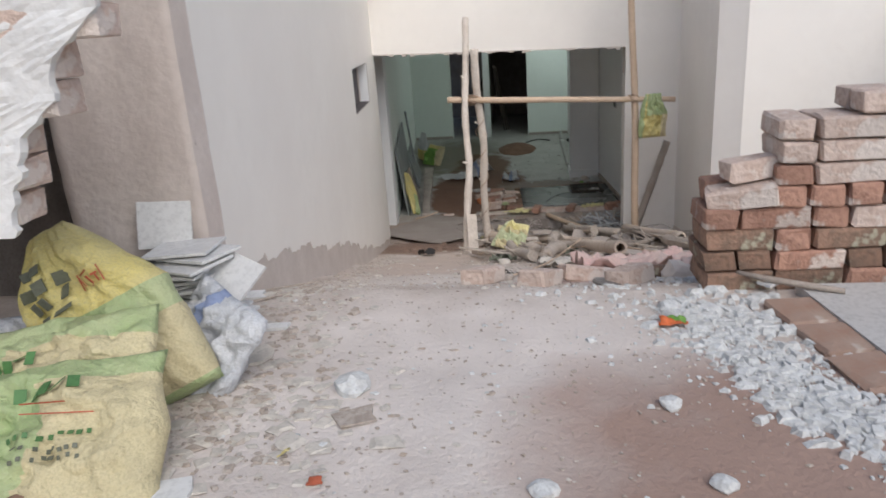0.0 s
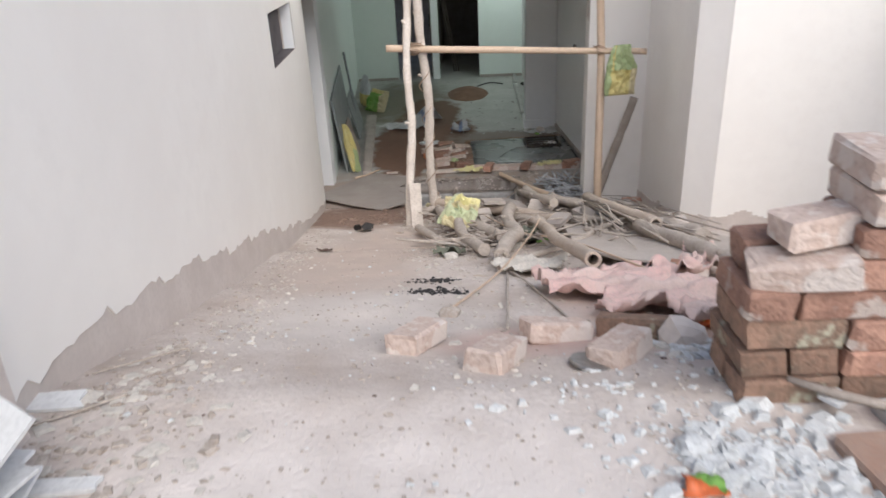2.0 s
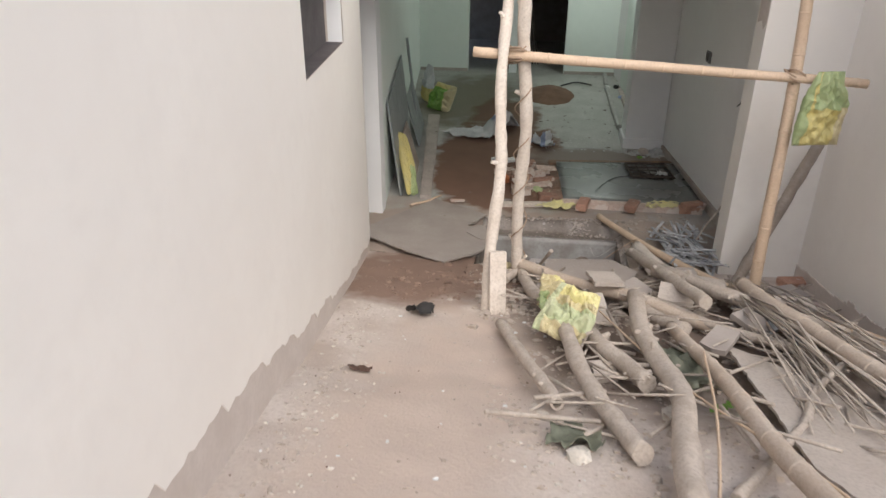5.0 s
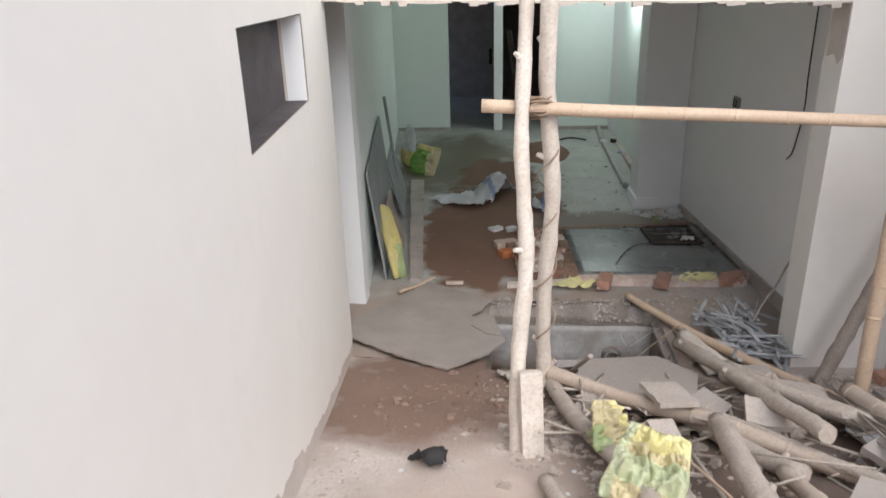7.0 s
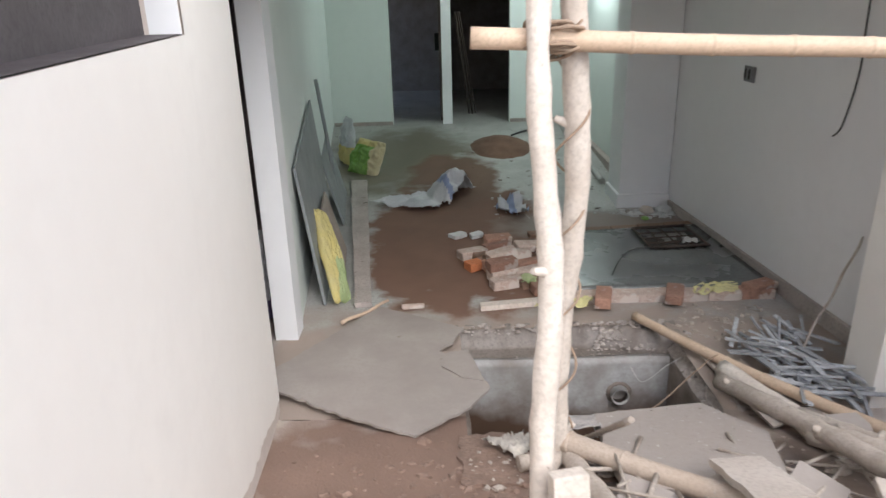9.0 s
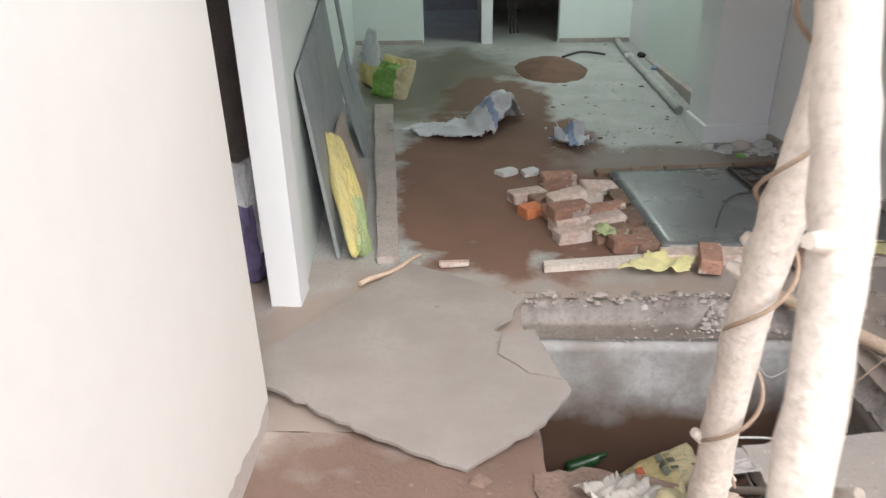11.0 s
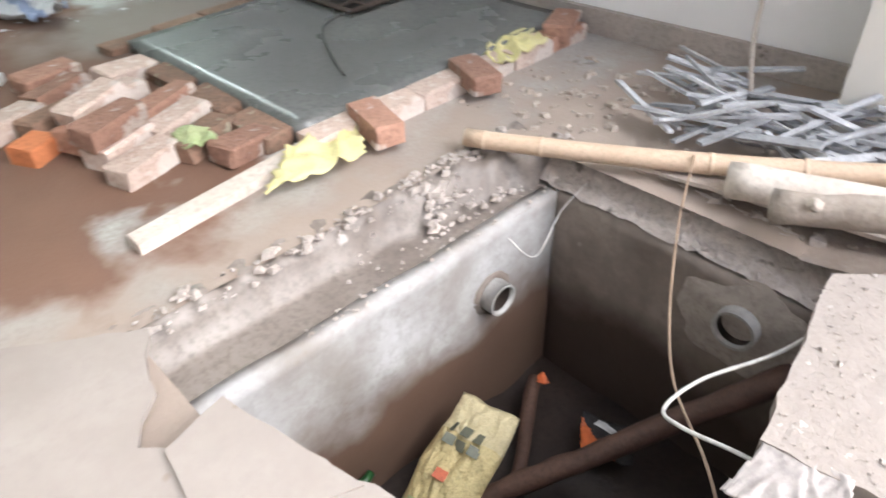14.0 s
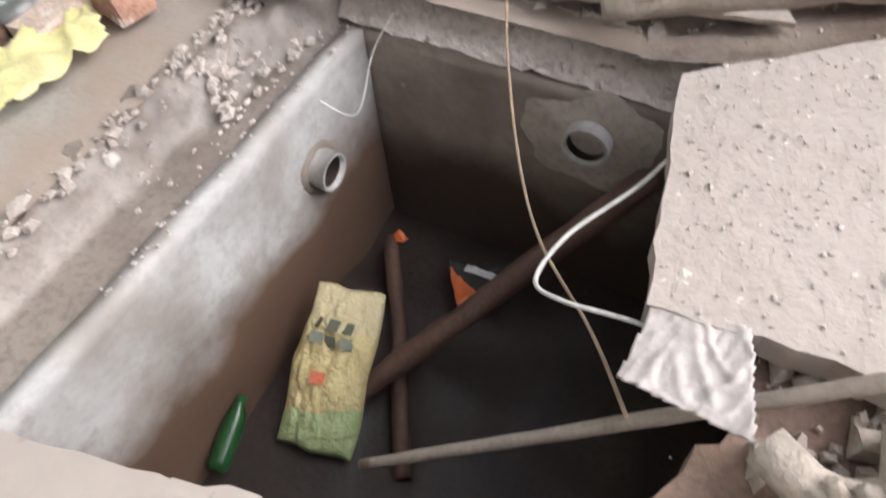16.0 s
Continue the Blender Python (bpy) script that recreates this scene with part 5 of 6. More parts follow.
def wire(name, pts, r, mat, label, category="wire"):
    fine = []
    for k in range(len(pts) - 1):
        p0, p1, p2, p3 = [Vector(pts[min(max(k + o, 0), len(pts) - 1)]) for o in (-1, 0, 1, 2)]
        for s in range(10):
            t = s / 10
            fine.append(0.5 * ((2 * p1) + (p2 - p0) * t + (2 * p0 - 5 * p1 + 4 * p2 - p3) * t * t + (3 * p1 - p0 - 3 * p2 + p3) * t * t * t))
    fine.append(Vector(pts[-1]))
    bm = bmesh.new()
    tube(bm, fine, r, 6)
    return tagged(part(name, bm, mat), label, category)


def on(x, y, h=0.01):
    return (x, y, gz(x, y) + h)


wire("thin_cane", [on(0.82, 3.0), on(1.06, 3.82, 0.04), on(1.28, 4.7, 0.12), on(1.42, 5.5, 0.2)], 0.006, BAMBOO, "thin bent cane on the ramp", "cane")
wire("thin_cane", [on(1.05, 2.6), on(1.08, 3.38, 0.015), on(1.1, 3.85, 0.02)], 0.006, BARK, "thin dry cane on the ramp", "cane")
wire("thin_cane", [on(1.30, 2.85), on(1.18, 3.6, 0.015), on(1.12, 3.95, 0.02)], 0.006, BARK, "thin dry cane on the ramp", "cane")
wire("thin_cane", [on(1.75, 3.35, 0.1), on(1.5, 4.3, 0.14), on(1.25, 5.2, 0.12), on(1.0, 6.3, 0.12)], 0.006, BAMBOO, "thin cane lying over the poles", "cane")
wire("bent_twig", [on(-0.20, 2.1), on(-0.08, 2.22, 0.02), on(0.01, 2.29, 0.025), on(0.04, 2.2), on(0.02, 2.1)], 0.004, BARK, "thin bent twig on the ramp", "twig")
wire("bent_twig", [on(-0.25, 1.72), on(-0.1, 1.8), on(0.02, 1.9)], 0.004, BARK, "thin twig near the wall", "twig")

# ---------- sack on the heap ----------
hs = sack("cement_sack", pose(0.72, 5.80, gz(0.72, 5.8) + 0.09, -58, 8, -22), 0.30, 0.34, 0.08, [CREAM, PALE_GREEN, PALE_YELLOW], lambda u, v: 1 if 0.25 < v < 0.62 or u < 0.15 else (2 if v >= 0.75 else 0), 6, 0.2, 0.11)
tagged(hs, "empty cream and green cement sack on the poles", "sack")
hs2 = sack("cement_sack", pose(0.72, 6.35, 0.40, -40, 20, 30), 0.20, 0.24, 0.09, [CREAM, GREEN, PALE_YELLOW], lambda u, v: 1 if u < 0.3 and v < 0.5 else (2 if u > 0.6 else 0), 9, 0.3, 0.13)
tagged(hs2, "crumpled yellow plastic sack among the poles", "sack")

# ---------- broken wall, column and sacks by the gate ----------
bm = bmesh.new()
nx, nz = 14, 60
cx0, cx1 = -0.62, -0.135
g = {}
for i in range(nx + 1):
    for k in range(nz + 1):
        u, z = i / nx, 1.55 + 3.05 * k / nz
        lean = 0.0
        x = cx0 + (cx1 - cx0) * u + 0.012 * noise.noise((z * 3, u * 2, 1)) * (i in (0, nx)) + lean
        y = 1.60 + 0.012 * noise.noise((x * 7, z * 5, 2)) + 0.014 * max(0, noise.noise((x * 16, z * 16, 4)))
        g[i, k] = bm.verts.new((x, y, z))
for i in range(nx):
    for k in range(nz):
        bm.faces.new((g[i, k], g[i + 1, k], g[i + 1, k + 1], g[i, k + 1])).smooth = True
for k in range(nz):
    for i, s in ((0, 1), (nx, -1)):
        a, b = g[i, k].co, g[i, k + 1].co
        q = [g[i, k], g[i, k + 1], bm.verts.new((b.x, 1.72, b.z)), bm.verts.new((a.x, 1.72, a.z))]
        bm.faces.new(q if s == 1 else q[::-1])
tagged(part("column", bm, COLUMN), "rough bare concrete column at the wall end", "column", kind="structure")

# unseen walls and a slab, added to darken the hole behind the broken wall
wall("wall_gate_room", -3.3, 0.78, -0.8, 0.78, [(0, None, 1.5, TOP)], 0.12, CEMENT, "added cement wall that darkens the hole behind the broken wall")
bm = bmesh.new()
box(bm, -3.4, -0.75, 1.6, 8.3, 3.1, 3.2)
tagged(part("ceiling_gate_room", bm, CEMENT), "added cement slab that darkens the hole behind the broken wall", "ceiling", kind="structure")
bm = bmesh.new()
box(bm, -1.5, -1.4, 0.9, 8.2, 1.4, 3.1)
tagged(part("wall_gate_room_side", bm, SHADE_PLASTER), "added wall, toned dark for shade, behind the hole", "wall", kind="structure")

broken = empty("broken_wall", pose(-0.4, 0.8, 1.7))
tagged(broken, "white plastered brick wall with a broken stepped edge", "wall", kind="structure")
bpy.context.view_layer.update()
rng = random.Random(5)
steps = [(2.30, -0.15), (2.376, -0.10), (2.452, -0.09), (2.528, 0.01), (2.604, 0.025), (2.68, 0.125), (2.756, 0.145), (2.832, 0.15), (2.908, 0.13), (2.984, 0.19), (3.06, 0.17)]
for z, xe in steps:
    for k in range(4):
        brick(rng.choice(PALE_M), pose(xe - 0.135 - 0.236 * k + rng.uniform(-0.01, 0.01), 0.84 + rng.uniform(-0.008, 0.008), z, 0, rng.uniform(-1, 1), rng.uniform(-3, 3)), broken)
bm = bmesh.new()
g = {}
nx, nz = 60, 60
for i in range(nx + 1):
    for k in range(nz + 1):
        u, z = i / nx, 2.28 + 0.86 * k / nz
        xe = float(np.interp(z, [s[0] + 0.038 for s in steps], [s[1] for s in steps])) - 0.008 + 0.02 * noise.noise((z * 22, 1, 1)) + 0.012 * noise.noise((z * 60, 3, 1))
        x = -1.2 + (xe + 1.2) * u
        g[i, k] = bm.verts.new((x, 0.772 + 0.008 * noise.noise((x * 9, z * 9, 1)) + 0.006 * noise.noise((x * 40, z * 40, 1)) * (u > 0.85), z))
for i in range(nx):
    for k in range(nz):
        bm.faces.new((g[i, k], g[i + 1, k], g[i + 1, k + 1], g[i, k + 1]))
pc = part("plaster", bm, material("chalky_white_plaster", (0.80, 0.80, 0.78), 0.85, (0.66, 0.65, 0.63), 4, 30, 0.35, bump_dist=0.015, grain=0.5), broken, "chalky white plaster face")
so = pc.modifiers.new("thickness", "SOLIDIFY")
so.thickness, so.offset = 0.02, -1

SACKS = "cement sacks by the gate"


def upright_sack():
    e = empty("cement_sack", pose(-0.1, 1.1, 1.69))
    bpy.context.view_layer.update()
    m = pose(-0.12, 1.06, 1.66, -12, -27, 4)
    body = sack("bag", m, 0.50, 0.60, 0.24, [YELLOW, GREEN, CREAM], lambda u, v: 0 if v > 0.55 else (1 if v > 0.40 else (2 if v > 0.06 else 1)), 2, 0.74, 0.06)
    body.parent = e
    body.matrix_parent_inverse = e.matrix_world.inverted()
    return tagged(e, "bulging yellow cement sack with a green band and printed marks", "sack", SACKS), m


def lying_sack(name, m, w, h, d, mats, band, seed, label):
    ob = sack(name, m, w, h, d, mats, band, seed, 0.0, 0.05)
    return tagged(ob, label, "sack", SACKS)


s1, m1 = upright_sack()
m2 = pose(-0.10, 0.57, 1.655, -46, -4, 10)
m3 = pose(-0.20, 0.78, 1.79, -50, -6, 10)
s2 = lying_sack("cement_sack", m2, 0.48, 0.40, 0.20, [CREAM, GREEN, YELLOW], lambda u, v: 1 if u < 0.32 + 0.15 * math.sin(v * 3) or v > 0.86 else 0, 5, "slumped cream and green cement sack on the ground")
s3 = lying_sack("cement_sack", m3, 0.48, 0.30, 0.14, [GREEN, CREAM, YELLOW], lambda u, v: 1 if 0.35 < v < 0.7 and u > 0.25 else 0, 8, "folded green cement sack resting on another")
lying_sack("white_sack", pose(-0.09, 1.16, 1.66, -34, 14, -36), 0.34, 0.34, 0.12, [WHITE_BAG, BLUE_PRINT, PAPER], lambda u, v: 1 if abs(u - 0.45 - 0.1 * math.sin(v * 6)) < 0.06 else 0, 11, "dirty white plastic sack with faded blue print")
lying_sack("white_sack", pose(-0.52, 1.02, 1.66, -30, 0, 20), 0.34, 0.30, 0.14, [WHITE_BAG, BLUE_PRINT], lambda u, v: 1 if 0.4 < v < 0.5 else 0, 13, "bluish white plastic sack behind the cement sacks")
bpy.context.view_layer.update()


def on_sack(target, m, u, v, w, h, mat, name="print", text="", size=0.0):
    """Lay a print on the sack's near face: a patch that follows it, found by casting on its mesh."""
    o = m @ Vector((u, -1.0, v))
    d = (m.to_3x3() @ Vector((0, 1, 0))).normalized()
    inv = target.matrix_world.inverted()
    hit, loc, nrm, _ = target.ray_cast(inv @ o, inv.to_3x3() @ d)
    if not hit:
        return None
    nrm = (target.matrix_world.to_3x3() @ nrm).normalized()
    loc = target.matrix_world @ loc
    if nrm.dot(d) > 0:
        nrm = -nrm
    up = (m.to_3x3() @ Vector((0, 0, 1)))
    x = up.cross(nrm).normalized()
    y = nrm.cross(x)
    fr = Matrix((x, y, nrm)).transposed().to_4x4()
    fr.translation = loc + nrm * 0.010
    if text:
        return letters(name, text, fr, size, mat, None), fr
    bm = bmesh.new()
    box(bm, -w / 2, w / 2, -h / 2, h / 2, -0.002, 0.0, fr)
    return part(name, bm, mat, None), fr


def attach(ob, parent):
    if ob:
        bpy.context.view_layer.update()
        mw = ob[0].matrix_world.copy()
        ob[0].parent = parent
        ob[0].matrix_parent_inverse = parent.matrix_world.inverted()
        ob[0].matrix_basis = mw


bag1 = [o for o in s1.children][0]
for r in range(2):
    for c in range(3):
        attach(on_sack(bag1, m1, -0.085 + 0.05 * c, 0.455 - 0.045 * r, 0.042, 0.037, INK, "printed_block"), s1)
for c in range(2):
    attach(on_sack(bag1, m1, -0.07 + 0.045 * c, 0.497, 0.032, 0.03, INK, "printed_block"), s1)
attach(on_sack(bag1, m1, -0.02, 0.365, 0.13, 0.014, INK, "printed_bar"), s1)
for dx, dz, w, h in ((0, 0.022, 0.066, 0.004), (0, -0.022, 0.066, 0.004), (-0.033, 0, 0.004, 0.048), (0.033, 0, 0.004, 0.048), (-0.018, 0, 0.006, 0.028), (0, 0, 0.010, 0.028), (0.017, 0.008, 0.018, 0.006), (0.017, -0.003, 0.005, 0.026)):
    attach(on_sack(bag1, m1, 0.105 + dx, 0.41 + dz, w, h, RED_INK, "printed_mark"), s1)

rng = random.Random(77)
for r, (w, h, z) in enumerate(((0.16, 0.012, 0.20), (0.12, 0.010, 0.17), (0.13, 0.010, 0.15))):
    for c in range(9):
        attach(on_sack(s2, m2, 0.0 + w * (c - 4) / 9 * 1.1 + 0.02, z, w / 9 * rng.uniform(0.5, 0.85), h, GREEN_INK if r == 0 else INK, "printed_bar"), s2)
for c in range(5):
    attach(on_sack(s2, m2, -0.08 + 0.035 * c, 0.315, 0.026, 0.04 if c % 2 else 0.034, GREEN_INK, "printed_bar"), s2)
    attach(on_sack(s3, m3, -0.16 + 0.03 * c, 0.16, 0.02, 0.04, GREEN_INK, "printed_bar"), s3)
attach(on_sack(s2, m2, 0.03, 0.25, 0.15, 0.003, RED_INK, "printed_line"), s2)
attach(on_sack(s2, m2, 0.03, 0.28, 0.15, 0.003, RED_INK, "printed_line"), s2)

# stack of tiles on the sacks' far side
tiles = empty("tile_stack", pose(-0.1, 1.48, 1.7))
tagged(tiles, "untidy stack of dusty white ceramic tiles", "tile stack")
bpy.context.view_layer.update()
rng = random.Random(9)
for k in range(19):
    bm = bmesh.new()
    w, d = rng.uniform(0.2, 0.28), rng.uniform(0.16, 0.22)
    box(bm, -w / 2, w / 2, -d / 2, d / 2, 0, 0.011)
    bevelled(bm, 0.002, 1)
    ob = part("tile", bm, TILE, tiles)
    ob.matrix_world = pose(-0.13 + 0.012 * k * (0.4 if k < 7 else -0.2) + rng.uniform(-0.03, 0.03), 1.46 + rng.uniform(-0.025, 0.025), 1.70 + k * 0.0175, rng.uniform(-3, 3), rng.uniform(-3, 3), rng.uniform(-25, 25))
bm = bmesh.new()
box(bm, -0.09, 0.09, -0.005, 0.005, 0, 0.16)
ob = part("tile", bm, TILE, tiles)
ob.matrix_world = pose(-0.27, 1.55, 2.0, -14, 3, 10)
bm = bmesh.new()
box(bm, -0.09, 0.09, -0.005, 0.005, 0, 0.2)
ob = part("tile", bm, TILE, tiles)
ob.matrix_world = pose(-0.06, 1.36, 1.86, -52, 14, -25)
# rubble lumps under the front sack
for k, (x, y, s) in enumerate(((-0.24, 0.62, 0.09), (-0.36, 0.72, 0.08), (-0.14, 0.56, 0.06), (-0.44, 0.84, 0.09))):
    stone(x, y, s, CEMENT if k % 2 else MOSSY_BRICK, "broken masonry lump under the sacks", 20 + k, 0.7, "masonry_lump", "rubble")

# ---------- pale board over the floor edge and its piece ----------
flat_board("floor_board", [(-0.434, 9.165), (-0.15, 8.98), (0.125, 8.795), (0.06, 8.64), (0.055, 8.60), (0.0, 8.55), (-0.03, 8.495), (0.02, 8.44), (0.06, 8.30), (0.20, 8.20), (0.235, 8.07), (0.12, 7.88), (-0.146, 7.65), (-0.45, 7.80), (-0.84, 8.06), (-0.93, 8.10), (-0.985, 8.30)], 0.014, SLABSTONE, "large pale board with broken edges laid on the floor", "board", lift=0.035, jag=0.008, seed=12)
flat_board("floor_board_piece", [(0.0, 8.44), (0.14, 8.48), (0.21, 8.13), (0.09, 8.17), (-0.02, 8.30)], 0.01, SLABSTONE, "broken corner piece of the pale board", "board", lift=0.055, jag=0.004, seed=13)
pole("dry_stick", (-0.66, 8.93, 0.0), (-0.38, 9.24, 0.01), 0.014, 0.010, BAMBOO, 0.03, 41, label="dry stick lying by the pale board", category="stick")
ob = new("brick_half", brick_mesh("brick", 77, PALE_BRICK, (0.15, 0.05, 0.03)))
ob.matrix_world = pose(-0.21, 9.2, gz(-0.21, 9.2), 0, 0, 4)
tagged(ob, "small pale brick sliver on the brown sand", "brick")

# ---------- things in and over the chamber ----------
pbm = axes_at((0.50, 8.385, -0.85), (0.37, 0.07, 0.20), (-0.42, 0.0, 0.9))
pb = sack("cement_sack", pbm, 0.23, 0.46, 0.11, [PIT_SACK, GREEN, CREAM], lambda u, v: 1 if v < 0.2 + 0.1 * u else (2 if v > 0.72 else 0), 15, 0.1, 0.02)
tagged(pb, "half-sunk cream cement sack with a green end in the chamber", "sack")
bpy.context.view_layer.update()
for r in range(2):
    for c in range(3):
        attach(on_sack(pb, pbm, -0.05 + 0.045 * c, 0.345 - 0.04 * r, 0.038, 0.032, INK, "printed_block"), pb)
attach(on_sack(pb, pbm, -0.01, 0.20, 0.04, 0.034, RED_INK, "printed_mark"), pb)
pole("sunk_pole", (0.62, 8.38, -0.83), (1.40, 7.80, -0.36), 0.032, 0.034, DARK_WOOD, 0.02, 51, label="wet brown pole slanting across the chamber", category="pole")
pole("sunk_pole", (0.55, 8.13, -0.88), (1.22, 8.54, -0.83), 0.025, 0.025, DARK_WOOD, 0.01, 52, label="dark wet pole on the chamber floor", category="pole")
pole("iron_rod", (0.453, 8.134, -0.505), (0.715, 7.17, 0.43), 0.012, 0.013, PLANK, 0.0, 53, label="grey steel rod lying over the chamber edge", category="rod")
wire("white_cable", [(1.05, 7.74, 0.07), (0.98, 7.78, 0.03), (0.86, 7.86, -0.01), (0.76, 7.88, -0.03), (0.72, 7.82, 0.0), (0.70, 7.70, 0.05), (0.69, 7.56, 0.07)], 0.0045, CABLE_WHITE, "loop of white flexible conduit over the chamber", "cable")
wire("jute_cord", [(1.60, 8.32, 0.0), (1.50, 8.265, 0.07), (1.33, 8.19, -0.02), (1.12, 8.07, -0.12), (0.90, 7.93, -0.10), (0.70, 7.76, -0.02), (0.545, 7.66, 0.06)], 0.0035, ROPE, "brown cord hanging into the chamber", "cord")
wire("thin_wire", [(1.14, 8.62, -0.20), (1.20, 8.56, -0.27), (1.34, 8.58, -0.18), (1.42, 8.55, -0.1)], 0.002, CABLE_WHITE, "thin pale wire at the chamber corner")
tagged(crumpled("packet", [(1.20, 8.32), (1.27, 8.15), (1.14, 8.08), (1.06, 8.22)], ORANGE, 14, 0.005, 0, 0.03, 12, base=-0.82, print_mat=[SKYWHITE, BLACK], print_fn=lambda x, y: 1 if 1.19 < x < 1.215 and 8.13 < y < 8.26 else (2 if x + 0.4 * (8.2 - y) > 1.14 else 0)), "small orange white and black packet in the chamber", "packet")
tagged(crumpled("orange_scrap", [(1.195, 8.50), (1.225, 8.48), (1.24, 8.52), (1.21, 8.535)], ORANGE, 15, 0.004, 0, 0.02, 20, base=-0.82), "tiny orange scrap in the chamber", "scrap")
bm = bmesh.new()
tube(bm, [(0.53, 8.615, -0.765), (0.505, 8.61, -0.77), (0.48, 8.605, -0.785), (0.44, 8.60, -0.80), (0.36, 8.585, -0.82), (0.335, 8.58, -0.82)], [0.013, 0.014, 0.027, 0.032, 0.032, 0.026], 14)
tagged(part("bottle", bm, GLASSGREEN, smooth=True), "green plastic bottle in the chamber mud", "bottle")
tagged(crumpled("plastic_film", [(0.575, 7.69), (0.725, 7.68), (0.70, 7.55), (0.54, 7.51)], FOIL, 16, 0.004, 0.088, 0.006, 34, pleat=0.8), "crumpled silvery plastic film on the cover slab", "plastic film")
for k, (a, b) in enumerate((((0.3, 7.30), (0.62, 7.36)), ((0.38, 7.12), (0.55, 7.5)))):
    pole("wooden_pole", (*a, gz(*a) + 0.05), (*b, gz(*b) + 0.08), 0.035, 0.03, BARK, 0.03, 61 + k, knots=2, label="short dusty pole piece at the chamber edge", category="pole", group=HP)
tagged(crumpled("white_rag", [(0.16, 7.52), (0.34, 7.62), (0.42, 7.48), (0.3, 7.38)], PAPER, 18, 0.014, 0.02, 0.05, 12, pleat=0.6), "dusty white rag at the chamber edge", "rag")
tagged(crumpled("yellow_scrap", [(0.36, 7.42), (0.46, 7.5), (0.5, 7.38), (0.42, 7.32)], CREAM, 19, 0.015, 0.06, 0.08, 9), "dusty yellow plastic scrap at the chamber edge", "scrap")

pole("wooden_pole", (2.08, 5.05, gz(2.08, 5.05) + 0.15), (2.26, 3.50, gz(2.26, 3.5) + 0.07), 0.045, 0.055, BARK, 0.03, 38, knots=2, label="thick dusty log lying beside the board", category="log", group=HP)
flat_board("broken_earth_edge", [(0.06, 7.20), (0.95, 7.18), (0.84, 7.50), (0.62, 7.52), (0.45, 7.60), (0.27, 7.66), (0.06, 7.64)], 0.07, EARTH, "broken brown earth edge beside the chamber", "earth", lift=-0.055, jag=0.018, seed=31)
scatter("chamber_edge_rubble", [(70, rect(0.45, 0.74, 7.22, 7.50), 0.012, 0.05), (90, rect(0.1, 0.74, 7.20, 7.52), 0.004, 0.02)], DUST_CHIP, "broken stones and clods at the chamber edge", "rubble", 44, 0.8, height=lambda x, y: gz(x, y) + 0.012)
scatter("rim_rubble", [(170, rect(0.12, PX1, PY1 + 0.165, PY1 + 0.235), 0.003, 0.026), (70, rect(0.40, PX1, PY1 - 0.02, PY1 + 0.02), 0.002, 0.010), (220, rect(0.95, PX1, PY1 + 0.06, PY1 + 0.24), 0.006, 0.028), (60, rect(0.6, PX1, PY1 + 0.01, PY1 + 0.16), 0.004, 0.014), (260, rect(PX1 - 0.01, PX1 + 0.10, PY0 + 0.3, PY1 + 0.1), 0.006, 0.03)], CONCRETE, "broken concrete bits along the chamber rim", "rubble", 41, 0.8,
        height=lambda x, y: -0.14 + 0.11 * min(1.0, max(0.0, max((y - PY1 - 0.08) / 0.12, (x - PX1) / 0.1))))
cs = bpy.data.objects["cover_slab"]


def slab_top_at(x, y):
    hit, loc, _, _ = cs.ray_cast(Vector((x, y, 2)), Vector((0, 0, -1)))
    return loc.z if hit else -0.93


scatter("slab_crumbs", [(1500, rect(0.62, 1.32, 7.14, 7.78), 0.001, 0.0045), (60, rect(0.8, 1.3, 7.16, 7.78), 0.004, 0.009)], ROUGHSLAB, "dry mortar crumbs on the cover slab", "crumbs", 42, 0.5, height=slab_top_at)
scatter("wood_chips", [(160, rect(0.4, 1.5, 4.0, 6.6), 0.006, 0.03), (120, rect(-0.6, 0.6, 2.0, 6.5), 0.003, 0.014), (120, rect(1.2, 2.5, 2.6, 5.0), 0.005, 0.022)], BARK, "splinters and bark bits strewn on the ramp", "wood chips", 43, 0.25)

# ---------- wet cement slab with its brick surround ----------
slab = empty("cement_slab", pose(1.5, 9.9, -0.03))
tagged(slab, "fresh wet grey cement slab with a square opening", "slab")
bpy.context.view_layer.update()
def slab_quad(u, v):
    p = Vector((0.885, 9.31, 0)).lerp(Vector((2.29, 9.29, 0)), u).lerp(Vector((0.83, 10.47, 0)).lerp(Vector((2.20, 10.60, 0)), u), v)
    return p
bm = bmesh.new()
n = 24
g = {}
hole = lambda i, j: 14 <= i < 22 and 14 <= j < 23
for i in range(n + 1):
    for j in range(n + 1):
        p = slab_quad(i / n, j / n)
        p.z = 0.032 + 0.003 * noise.noise((p.x * 4, p.y * 4, 1))
        g[i, j] = bm.verts.new(p)
for i in range(n):
    for j in range(n):
        if not hole(i, j):
            bm.faces.new((g[i, j], g[i + 1, j], g[i + 1, j + 1], g[i, j + 1])).smooth = True
top = part("slab_top", bm, WET_CEMENT, slab)
so = top.modifiers.new("thickness", "SOLIDIFY")
so.thickness, so.offset = 0.075, -1
frame_pts = [slab_quad(14 / n, 14 / n), slab_quad(22 / n, 14 / n), slab_quad(22 / n, 23 / n), slab_quad(14 / n, 23 / n)]
bm = bmesh.new()
for k in range(4):
    a, b = frame_pts[k], frame_pts[(k + 1) % 4]
    tube(bm, [(a.x, a.y, 0.042), (b.x, b.y, 0.042)], 0.014, 4)
